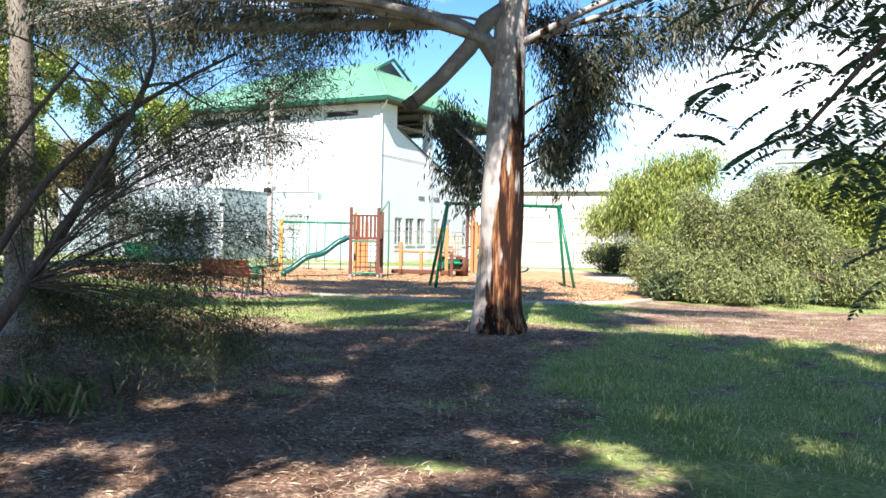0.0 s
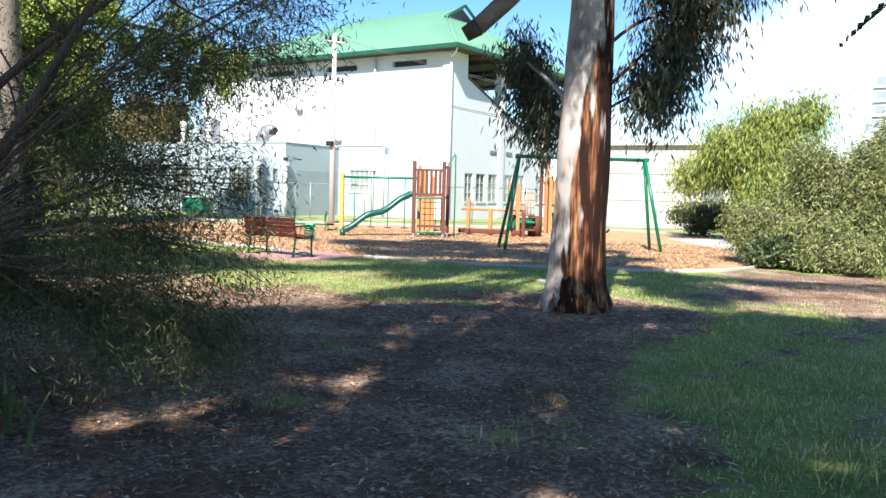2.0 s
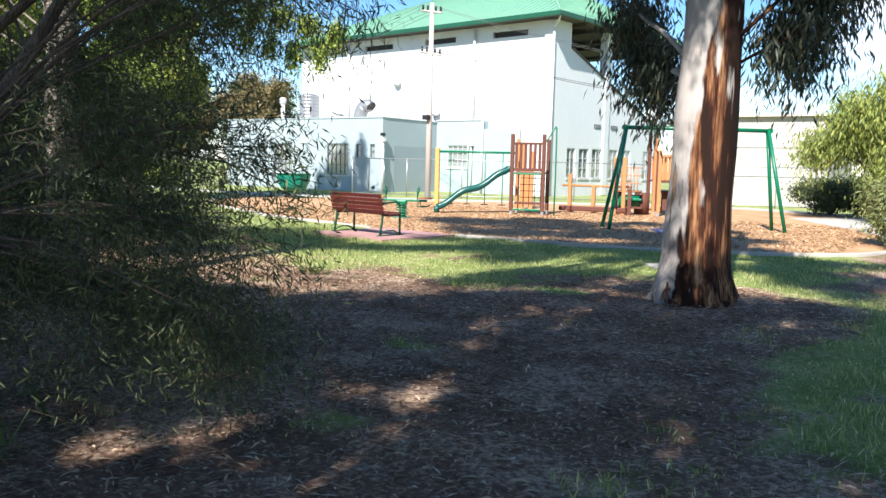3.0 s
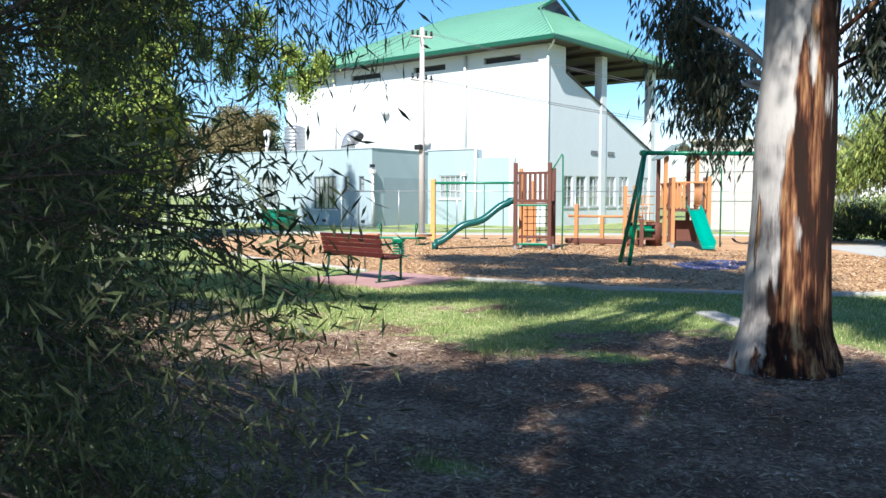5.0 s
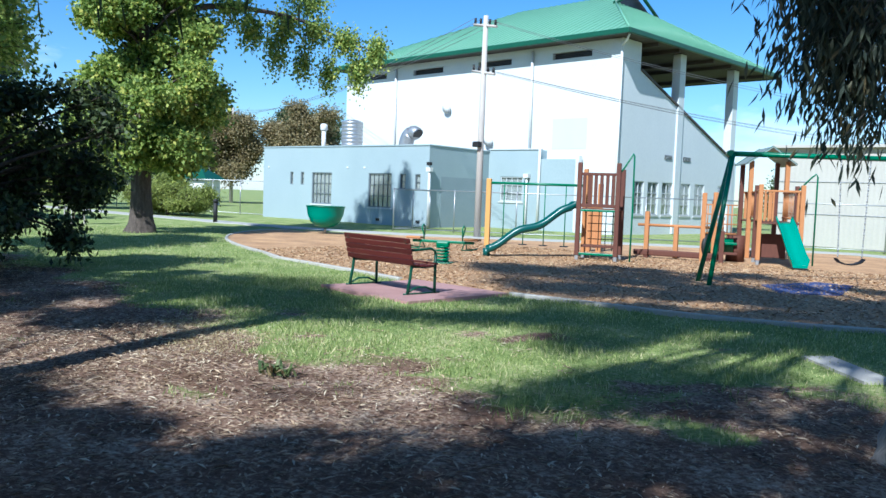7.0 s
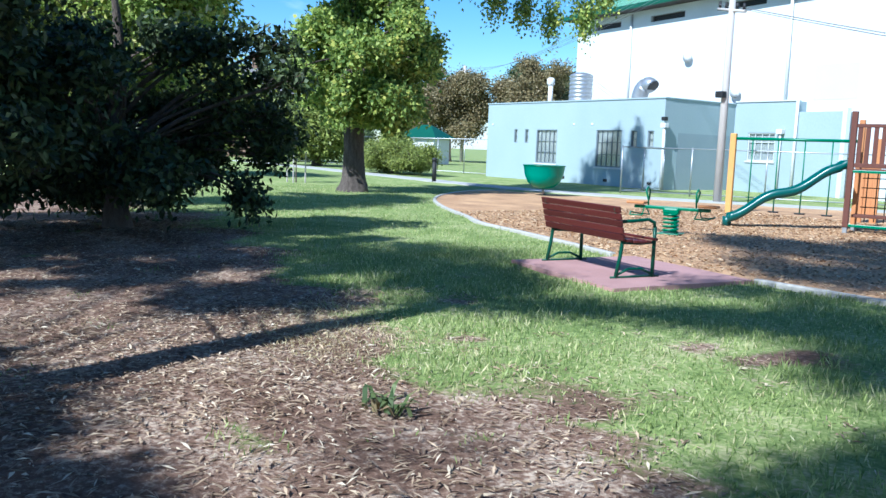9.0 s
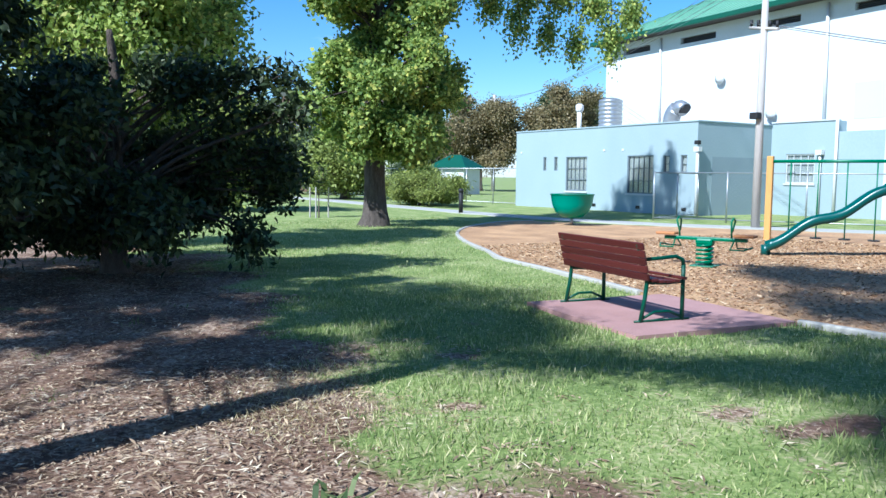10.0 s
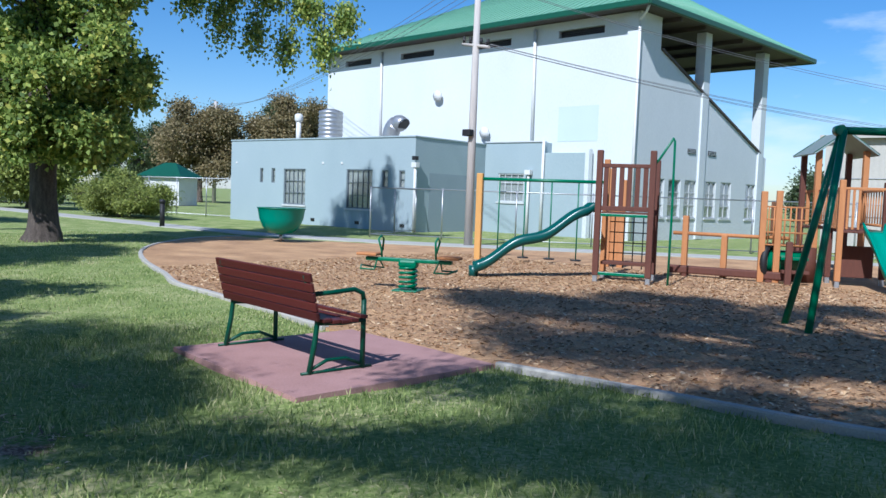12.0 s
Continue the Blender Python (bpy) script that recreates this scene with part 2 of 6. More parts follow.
    l.new(brown.outputs[0], mix.inputs[2])
    l.new(mix.outputs[0], p.inputs["Base Color"])
    bump = n.new("ShaderNodeBump")
    bump.inputs["Strength"].default_value, bump.inputs["Distance"].default_value = 0.6, 0.03
    relief = n.new("ShaderNodeMath")
    relief.operation = "MULTIPLY"
    l.new(tone.outputs[0], relief.inputs[0])
    l.new(mask.outputs[0], relief.inputs[1])
    l.new(relief.outputs[0], bump.inputs["Height"])
    l.new(bump.outputs[0], p.inputs["Normal"])
    return m


M_GUM = gum_bark()
M_LIMB = surface("limb_bark", (0.30, 0.26, 0.23), (0.15, 0.125, 0.11), 0.9, scale=3, fine=25, amount=0.8, bump=0.5, dist=0.02, stretch=(1, 3, 3))
M_BARK = surface("rough_bark", (0.16, 0.125, 0.10), (0.06, 0.045, 0.036), 0.95, scale=4, fine=30, amount=0.8, bump=0.9, dist=0.03, stretch=(3, 3, 0.8))
M_BARKPALE = surface("pale_bark", (0.26, 0.23, 0.19), (0.14, 0.12, 0.10), 0.9, scale=4, fine=30, amount=0.8, bump=0.6, dist=0.02, stretch=(3, 3, 0.8))
M_BARKPOP = surface("poplar_bark", (0.15, 0.12, 0.10), (0.045, 0.035, 0.03), 0.95, scale=3, fine=22, amount=0.9, bump=0.9, dist=0.04, stretch=(4, 4, 0.8))
L_GUM = leafy("gum_leaf", (0.035, 0.055, 0.045), (0.13, 0.15, 0.10), (0.20, 0.15, 0.07), 0.25)
L_WATTLE = leafy("wattle_leaf", (0.038, 0.052, 0.026), (0.12, 0.15, 0.062), (0.22, 0.22, 0.10), 0.28)
L_POPLAR = leafy("poplar_leaf", (0.10, 0.175, 0.04), (0.41, 0.51, 0.12), (0.66, 0.63, 0.15), 0.45)
L_DARK = leafy("dark_leaf", (0.016, 0.028, 0.013), (0.07, 0.10, 0.034), (0.13, 0.16, 0.05), 0.2)
L_FROND = leafy("frond_leaf", (0.03, 0.055, 0.03), (0.09, 0.14, 0.06), None, 0.3)
L_BUSH = leafy("bush_leaf", (0.11, 0.16, 0.045), (0.34, 0.41, 0.10), (0.48, 0.47, 0.11), 0.4)
L_OLIVE = leafy("olive_leaf", (0.09, 0.115, 0.05), (0.30, 0.35, 0.13), (0.46, 0.44, 0.17), 0.35)
L_FAR = leafy("far_brown_leaf", (0.13, 0.12, 0.055), (0.36, 0.28, 0.14), None, 0.3)
L_FARG = leafy("far_green_leaf", (0.04, 0.065, 0.03), (0.13, 0.17, 0.07), None, 0.25)
L_LIME = leafy("lime_leaf", (0.16, 0.25, 0.05), (0.48, 0.58, 0.14), (0.70, 0.68, 0.20), 0.5)
L_HEDGE = leafy("hedge_leaf", (0.12, 0.16, 0.04), (0.38, 0.42, 0.10), None, 0.35)
L_GRASS = leafy("grass_blade", (0.12, 0.19, 0.045), (0.42, 0.48, 0.17), (0.74, 0.65, 0.38), 0.4)
L_STRAP = leafy("strap_leaf", (0.05, 0.09, 0.03), (0.16, 0.20, 0.07), (0.40, 0.27, 0.15), 0.3)
L_LITTER = leafy("fallen_leaf", (0.14, 0.085, 0.05), (0.56, 0.42, 0.28), (0.80, 0.69, 0.51), 0.1)
L_STRAW = leafy("straw", (0.34, 0.26, 0.12), (0.70, 0.60, 0.34), (0.84, 0.77, 0.52), 0.3)
L_CHIP = leafy("bark_chip", (0.23, 0.135, 0.07), (0.53, 0.345, 0.18), (0.68, 0.53, 0.35), 0.05)

# ---- building blocks ----


def box(bm, c, s, turn=None, bevel=0.0):
    g = bmesh.ops.create_cube(bm, size=1.0)
    vs = g["verts"]
    bmesh.ops.scale(bm, vec=s, verts=vs)
    if bevel:
        es = list({e for v in vs for e in v.link_edges})
        r = bmesh.ops.bevel(bm, geom=es, offset=bevel, segments=2, affect="EDGES", profile=0.5)
        vs = list({v for f in r["faces"] for v in f.verts} | {v for v in vs if v.is_valid})
    if turn is not None:
        bmesh.ops.rotate(bm, cent=(0, 0, 0), matrix=turn, verts=vs)
    bmesh.ops.translate(bm, vec=c, verts=vs)
    return vs


def tube(bm, pts, radii, seg=10, caps=True):
    """A round bar along points, with a radius at each."""
    pts = [Vector(p) for p in pts]
    if not hasattr(radii, "__len__"):
        radii = [radii] * len(pts)
    rings = []
    ref = Vector((0, 0, 1))
    for i, p in enumerate(pts):
        d = (pts[min(i + 1, len(pts) - 1)] - pts[max(i - 1, 0)]).normalized()
        if abs(d.dot(ref)) > 0.95:
            ref = Vector((1, 0, 0)) if abs(d.x) < 0.9 else Vector((0, 1, 0))
        u = d.cross(ref).normalized()
        v = d.cross(u)
        rings.append([bm.verts.new(p + (u * math.cos(6.28319 * k / seg) + v * math.sin(6.28319 * k / seg)) * radii[i]) for k in range(seg)])
    for a, b in zip(rings, rings[1:]):
        for k in range(seg):
            f = bm.faces.new((a[k], a[(k + 1) % seg], b[(k + 1) % seg], b[k]))
            f.smooth = True
    if caps:
        bm.faces.new(rings[0][::-1])
        bm.faces.new(rings[-1])


def part(name, bm, material, parent=None, label=""):
    bmesh.ops.recalc_face_normals(bm, faces=bm.faces)
    me = bpy.data.meshes.new(name)
    bm.to_mesh(me)
    bm.free()
    me.materials.append(material)
    ob = new(name, me)
    if parent:
        ob.parent = parent
    if label:
        ob["label"] = label
    return ob


def block(name, c, s, material, parent=None, label="", turn=None, bevel=0.008):
    bm = bmesh.new()
    box(bm, c, s, turn, bevel)
    return part(name, bm, material, parent, label)


def rod(name, pts, radii, material, parent=None, label="", seg=10):
    bm = bmesh.new()
    tube(bm, pts, radii, seg)
    return part(name, bm, material, parent, label)


def root(name, m, label, category, group="", kind=""):
    ob = new(name)
    ob.matrix_world = m
    ob.empty_display_size = 0.2
    return tagged(ob, label, category, group, kind)


def quads(name, v, material, parent=None, label=""):
    """One mesh of loose quads from an array of n x 4 x 3."""
    n = len(v)
    me = bpy.data.meshes.new(name)
    me.vertices.add(4 * n)
    me.vertices.foreach_set("co", np.ascontiguousarray(v, dtype=np.float32).reshape(-1))
    me.loops.add(4 * n)
    me.loops.foreach_set("vertex_index", np.arange(4 * n, dtype=np.int32))
    me.polygons.add(n)
    me.polygons.foreach_set("loop_start", np.arange(0, 4 * n, 4, dtype=np.int32))
    me.update(calc_edges=True)
    me.validate()
    me.materials.append(material)
    ob = new(name, me)
    if parent:
        ob.parent = parent
    if label:
        ob["label"] = label
    return ob


def unit(a):
    return a / np.maximum(np.linalg.norm(a, axis=-1, keepdims=True), 1e-9)


def leaf_quads(p, d, length, width, rng, fold=0.25):
    """Pointed leaves at p, along d: base, side, tip, side, the sides raised a little along the rib."""
    n = len(p)
    side = unit(np.cross(d, unit(rng.normal(size=(n, 3)))))
    nor = np.cross(side, d)
    length = np.asarray(length).reshape(-1, 1) * np.ones((n, 1))
    width = np.asarray(width).reshape(-1, 1) * np.ones((n, 1))
    mid = p + d * length * 0.45 + nor * width * fold
    return np.stack([p, mid + side * width * 0.5, p + d * length, mid - side * width * 0.5], axis=1)


# ---- ground ----
WORN = [(-60, 11.5), (-20, 15.8), (-17, 15.4), (-12.5, 14.6), (-10.4, 14.2), (-8.3, 14.0), (-7.2, 13.5), (-5.8, 13.6), (-4.9, 15.2), (-3.4, 16.3), (-2.0, 15.2), (-1.2, 13.2), (-1.7, 10.2), (-0.6, 8.0), (1.5, 5.0), (6, 1), (12, -12), (-60, -12)]


DRY = [(-2.2, 16.6), (0.5, 15.6), (4, 15.2), (9, 15), (14, 20), (8, 23.5), (1.5, 22.0), (-2.2, 22.8)]


def inside(poly, x, y):
    """How deep a place lies within an outline: above nought inside, below outside."""
    sign = np.zeros(x.shape, bool)
    best = np.full(x.shape, 1e9)
    for (ax, ay), (bx, by) in zip(poly, poly[1:] + poly[:1]):
        ex, ey = bx - ax, by - ay
        t = np.clip(((x - ax) * ex + (y - ay) * ey) / (ex * ex + ey * ey), 0, 1)
        best = np.minimum(best, np.hypot(x - ax - t * ex, y - ay - t * ey))
        if ay != by:
            sign ^= ((ay > y) != (by > y)) & (x < (bx - ax) * (y - ay) / (by - ay) + ax)
    return np.where(sign, best, -best)


def wobble(x, y, s, seed):
    """Smooth unevenness of about -1 to 1 over s metres."""
    r = np.random.default_rng(seed)
    out = np.zeros(np.shape(x))
    for k in range(7):
        a = r.uniform(0, 6.283)
        f = r.uniform(0.6, 1.9) / s
        out += np.sin((x * math.cos(a) + y * math.sin(a)) * f * 6.283 + r.uniform(0, 6.283))
    return out / 3.2


def litter_share(x, y):
    """1 where leaf litter and bare soil cover the ground, 0 on full lawn."""
    d = inside(WORN, x, y) + 0.45 * wobble(x, y, 2.3, 3) + 0.25 * wobble(x, y, 0.8, 4)
    s = np.clip(0.5 + d / 0.9, 0, 1)
    patches = np.clip(np.maximum(wobble(x, y, 3.1, 9) * 1.0 + wobble(x, y, 0.9, 15) * 0.45 + wobble(x, y, 0.35, 16) * 0.25 - 0.62, wobble(x, y, 1.3, 10) * 1.2 - 0.75), 0, 1) * np.clip((19.5 - y) / 4, 0, 1) * np.clip((x + 14) / 4, 0, 1)
    tuft = np.clip(wobble(x, y, 1.6, 12) - 0.8, 0, 1) * 1.2
    dry = np.clip(0.5 + (inside(DRY, x, y) + 0.5 * wobble(x, y, 2.0, 14)) / 1.6, 0, 0.8)
    return np.clip(np.maximum(np.maximum(s - tuft * (s > 0.6), patches), dry), 0, 1)


def ground_material():
    m = bpy.data.materials.new("park_ground")
    m.use_nodes = True
    n, l = m.node_tree.nodes, m.node_tree.links
    p = n["Principled BSDF"]
    p.inputs["Roughness"].default_value = 0.95
    p.inputs["Specular IOR Level"].default_value = 0.15
    tc = n.new("ShaderNodeTexCoord")
    tones = []
    for s, det in ((1.3, 5), (28, 8), (120, 4)):
        t = n.new("ShaderNodeTexNoise")
        t.inputs["Scale"].default_value, t.inputs["Detail"].default_value = s, det
        t.inputs["Roughness"].default_value = 0.65
        l.new(tc.outputs["Object"], t.inputs["Vector"])
        tones.append(t)
    mixed = n.new("ShaderNodeMath")
    mixed.operation = "MULTIPLY_ADD"
    mixed.inputs[1].default_value = 0.6
    l.new(tones[1].outputs["Fac"], mixed.inputs[0])
    low = n.new("ShaderNodeMath")
    low.operation = "MULTIPLY"
    low.inputs[1].default_value = 0.4
    l.new(tones[0].outputs["Fac"], low.inputs[0])
    l.new(low.outputs[0], mixed.inputs[2])
    soil, lawn = n.new("ShaderNodeValToRGB"), n.new("ShaderNodeValToRGB")
    for r, cols in ((soil, ((0.33, (0.060, 0.033, 0.022)), (0.5, (0.20, 0.122, 0.085)), (0.63, (0.56, 0.44, 0.33)))),
                    (lawn, ((0.36, (0.10, 0.15, 0.04)), (0.50, (0.23, 0.29, 0.09)), (0.64, (0.48, 0.44, 0.24))))):
        e = r.color_ramp.elements
        e[0].position, e[0].color = cols[0][0], (*cols[0][1], 1)
        e[1].position, e[1].color = cols[2][0], (*cols[2][1], 1)
        k = e.new(cols[1][0])
        k.color = (*cols[1][1], 1)
        l.new(mixed.outputs[0], r.inputs[0])
    at = n.new("ShaderNodeAttribute")
    at.attribute_name = "litter"
    edge = n.new("ShaderNodeMath")
    edge.operation = "MULTIPLY_ADD"
    edge.inputs[1].default_value = 0.8
    l.new(tones[1].outputs["Fac"], edge.inputs[0])
    l.new(at.outputs["Fac"], edge.inputs[2])
    cut = n.new("ShaderNodeValToRGB")
    cut.color_ramp.elements[0].position, cut.color_ramp.elements[1].position = 0.72, 1.0
    l.new(edge.outputs[0], cut.inputs[0])
    mix = n.new("ShaderNodeMixRGB")
    l.new(cut.outputs[0], mix.inputs[0])
    l.new(lawn.outputs[0], mix.inputs[1])
    l.new(soil.outputs[0], mix.inputs[2])
    l.new(mix.outputs[0], p.inputs["Base Color"])
    b = n.new("ShaderNodeBump")
    b.inputs["Strength"].default_value, b.inputs["Distance"].default_value = 0.7, 0.03
    l.new(tones[1].outputs["Fac"], b.inputs["Height"])
    l.new(b.outputs[0], p.inputs["Normal"])
    return m


def stretched(lo, hi, step, far):
    near = list(np.arange(lo, hi + step / 2, step))
    out = []
    d = step
    x = hi
    while x < far:
        d *= 1.5
        x += d
        out.append(x)
    back, d, x = [], step, lo
    while x > -far:
        d *= 1.5
        x -= d
        back.append(x)
    return np.array(back[::-1] + near + out)


gx, gy = stretched(-34, 10, 0.25, 1500), stretched(-4, 34, 0.25, 1500)
GX, GY = np.meshgrid(gx, gy)
GZ = 0.012 * wobble(GX, GY, 1.7, 21) - 0.02
GZ = np.where((abs(GX) > 40) | (abs(GY) > 60), -0.02, GZ)
me = bpy.data.meshes.new("ground")
nx, ny = len(gx), len(gy)
idx = np.arange(nx * ny).reshape(ny, nx)
me.from_pydata(np.stack([GX, GY, GZ], -1).reshape(-1, 3).tolist(), [], np.stack([idx[:-1, :-1], idx[:-1, 1:], idx[1:, 1:], idx[1:, :-1]], -1).reshape(-1, 4).tolist())
att = me.attributes.new("litter", "FLOAT", "POINT")
att.data.foreach_set("value", litter_share(GX, GY).astype(np.float32).reshape(-1))
me.materials.append(ground_material())
me.polygons.foreach_set("use_smooth", np.ones(len(me.polygons), bool))
tagged(new("ground", me), "park lawn with worn soil and leaf litter", "ground", kind="structure")


def sheet(name, outline, z, material, label, category, depth=0.06):
    bm = bmesh.new()
    f = bm.faces.new([bm.verts.new((x, y, z)) for x, y in outline])
    bmesh.ops.triangulate(bm, faces=bmesh.ops.extrude_face_region(bm, geom=[f])["geom"] and [q for q in bm.faces])
    lowest = [v for v in bm.verts]
    for v in lowest[len(outline):]:
        v.co.z -= depth
    return tagged(part(name, bm, material), label, category, kind="structure")


def smooth_line(pts, n=8):
    """A smooth line through points (Catmull-Rom)."""
    out = []
    p = [pts[0]] + list(pts) + [pts[-1]]
    for i in range(1, len(p) - 2):
        a, b, c, d = (Vector(q) for q in p[i - 1:i + 3])
        for k in range(n):
            t = k / n
            out.append(0.5 * ((2 * b) + (c - a) * t + (2 * a - 5 * b + 4 * c - d) * t * t + (3 * b - a - 3 * c + d) * t ** 3))
    out.append(Vector(p[-2]))
    return out


FRONT = smooth_line([(-9.75, 19.15), (-8.1, 19.22), (-6.7, 19.3), (-5.2, 19.75), (-3.3, 20.9), (-2.3, 22.6), (-2.0, 25.0)])
LEFT = smooth_line([(-12.2, 19.35), (-13.6, 19.7), (-15.2, 20.05), (-16.6, 20.35), (-18.0, 21.0), (-20.3, 22.0), (-22.6, 23.3), (-24.6, 25.0), (-26.4, 27.4), (-26.6, 29.0)])
BACK = [(-26.0, 28.9), (-22.6, 30.6), (-19.0, 32.9), (-14.0, 36.1), (-9.6, 38.4), (-4.0, 36.0)]
OUT = [(v.x, v.y) for v in LEFT[::-1]] + [(v.x, v.y) for v in FRONT] + BACK[::-1]
M_CHIPS = surface("bark_chips", (0.60, 0.37, 0.19), (0.30, 0.165, 0.085), 0.95, scale=1.2, fine=45, amount=0.9, bump=0.8, dist=0.03)
sheet("playground_surface", OUT, 0.012, M_CHIPS, "loose orange-brown bark chips under the play equipment", "bark chips")


def kerb(name, line, w, h, material, label):
    bm = bmesh.new()
    secs = []
    for i, p in enumerate(line):
        a, b = line[max(i - 1, 0)], line[min(i + 1, len(line) - 1)]
        d = Vector((b[0] - a[0], b[1] - a[1])).normalized()
        nrm = Vector((-d.y, d.x))
        sec = []
        for u, z in ((-0.5, -0.05), (-0.5, h - 0.015), (-0.4, h), (0.4, h), (0.5, h - 0.015), (0.5, -0.05)):
            sec.append(bm.verts.new((p[0] + nrm.x * u * w, p[1] + nrm.y * u * w, z)))
        secs.append(sec)
    for a, b in zip(secs, secs[1:]):
        for k in range(5):
            bm.faces.new((a[k], a[k + 1], b[k + 1], b[k]))
    bm.faces.new(secs[0])
    bm.faces.new(secs[-1][::-1])
    return tagged(part(name, bm, material), label, "kerb", kind="structure")


kerb("kerb_front", FRONT, 0.085, 0.045, M_KERB, "grey concrete edging between lawn and bark chips")
kerb("kerb_left", LEFT, 0.09, 0.035, M_KERB, "curved concrete edging between lawn and bark chips")
sheet("concrete_path", [(-60, 31.2), (-50, 31.0), (-39, 30.2), (-32, 29.9), (-27.2, 29.9), (-22.9, 31.1), (-19.2, 33.3), (-14.2, 36.5), (-9.6, 38.9), (-3.6, 36.3), (-3.6, 37.6), (-9.6, 40.1), (-14.8, 37.6), (-19.8, 34.5), (-23.4, 32.3), (-27.6, 31.1), (-32, 31.1), (-39, 31.5), (-50, 32.4), (-60, 32.6)], 0.014, M_CONC, "pale concrete path along the back of the playground", "path")
sheet("concrete_apron", [(-6.6, 33.6), (-3.9, 29.0), (-2.0, 25.0), (-0.6, 24.2), (-1.4, 30), (-3.6, 36.4)], 0.018, M_CONC, "sunlit concrete path beside the swings", "path")
sheet("bench_pad", [(-12.15, 17.45), (-10.0, 17.05), (-9.75, 19.1), (-11.85, 19.4)], 0.03, M_PAD, "worn dull red rectangle of paving under the bench", "paving")
sheet("swing_mat", [(-7.75, 24.6), (-7.2, 26.3), (-6.5, 26.2), (-6.2, 24.0), (-7.0, 23.3)], 0.022, M_BLUE, "faded blue rubber mat under the swing", "mat")
sheet("stepping_slab", [(-5.0, 17.35), (-4.78, 17.6), (-4.05, 16.75), (-4.25, 16.5)], 0.012, M_KERB, "pale concrete slab set in the grass", "paving")

# ---- buildings ----


def wall_with_holes(name, axis, at, u0, u1, z0, z1, holes, material, parent, thick=0.25, label=""):
    """An upright wall along x (axis 'y') or along y (axis 'x') at that place, its outer face there, with real openings."""
    us = sorted({u0, u1, *[h[0] for h in holes], *[h[1] for h in holes]})
    zs = sorted({z0, z1, *[h[2] for h in holes], *[h[3] for h in holes]})
    bm = bmesh.new()
    cache = {}

    def vert(u, z, k):
        key = (round(u, 4), round(z, 4), k)
        if key not in cache:
            off = at + (thick if axis == "y" else -thick) * k
            cache[key] = bm.verts.new((u, off, z) if axis == "y" else (off, u, z))
        return cache[key]

    solid = {}
    for i in range(len(us) - 1):
        for j in range(len(zs) - 1):
            cu, cz = (us[i] + us[i + 1]) / 2, (zs[j] + zs[j + 1]) / 2
            solid[i, j] = not any(h[0] < cu < h[1] and h[2] < cz < h[3] for h in holes)
    for (i, j), s in solid.items():
        if not s:
            continue
        a, b, c, d = (us[i], zs[j]), (us[i + 1], zs[j]), (us[i + 1], zs[j + 1]), (us[i], zs[j + 1])
        for k in (0, 1):
            bm.faces.new([vert(*q, k) for q in (a, b, c, d)])
        for p, q, nb in ((a, b, (i, j - 1)), (b, c, (i + 1, j)), (c, d, (i, j + 1)), (d, a, (i - 1, j))):
            if not solid.get(nb, False):
                bm.faces.new((vert(*p, 0), vert(*q, 0), vert(*q, 1), vert(*p, 1)))
    return part(name, bm, material, parent, label)


def window(axis, at, u0, u1, z0, z1, bars_u, bars_z, parent, back=M_CURTAIN, label="", sill=True, paint=M_FRAME, bar=0.018):
    """A set-back window: frame, glazing bars, glass, and a curtain behind."""
    sgn = 1 if axis == "y" else -1

    def bx(name, ua, ub, za, zb, d0, d1, mtl, par, lab=""):
        c = ((ua + ub) / 2, at + sgn * (d0 + d1) / 2, (za + zb) / 2)
        s = (ub - ua, abs(d1 - d0), zb - za)
        if axis == "x":
            c, s = (c[1], c[0], c[2]), (s[1], s[0], s[2])
        return block(name, c, s, mtl, par, lab, bevel=0.004)
    w = bx("window", u0 + 0.02, u1 - 0.02, z0 + 0.02, z1 - 0.02, 0.075, 0.085, M_GLASS, parent, label)
    bx("curtain", u0 + 0.03, u1 - 0.03, z0 + 0.03, z1 - 0.03, 0.115, 0.13, back, w)
    f = 0.05
    for a in ((u0, u0 + f, z0, z1), (u1 - f, u1, z0, z1), (u0 + f, u1 - f, z1 - f, z1), (u0 + f, u1 - f, z0, z0 + f)):
        bx("frame", *a, 0.03, 0.11, paint, w)
    for i in range(1, bars_u + 1):
        u = u0 + (u1 - u0) * i / (bars_u + 1)
        bx("glazing_bar", u - bar, u + bar, z0 + f, z1 - f, 0.05, 0.102, paint, w)
    for i in range(1, bars_z + 1):
        z = z0 + (z1 - z0) * i / (bars_z + 1)
        bx("glazing_bar", u0 + f, u1 - f, z - bar, z + bar, 0.052, 0.10, paint, w)
    if sill:
        bx("sill", u0 - 0.06, u1 + 0.06, z0 - 0.08, z0, -0.05, 0.12, M_FRAME, w)
    return w


# the low annex
annex = root("annex_building", pose(0, 0, 0), "low flat-roofed annex painted grey-blue with small barred windows", "building")
AX0, AX1, AY, AZ = -39.45, -27.4, 38.0, 3.8
awin = [(-37.2, -36.95, 1.82, 2.5), (-36.35, -36.08, 1.82, 2.5), (-35.45, -33.95, 0.85, 2.48), (-31.3, -29.75, 0.82, 2.48), (-29.2, -28.85, 1.74, 2.46), (-28.25, -27.92, 1.74, 2.46)]
wall_with_holes("wall_front", "y", AY, AX0, AX1, -0.3, AZ, awin, M_GREY, annex)
for k, w in enumerate(awin):
    big = w[1] - w[0] > 1
    window("y", AY, *w, 4 if big else 0, 2 if big else 1, annex, sill=big, paint=M_GRILLE, bar=0.014)
wall_with_holes("wall_side", "x", AX1, AY + 0.25, 42.95, -0.3, AZ, [], M_GREY, annex)
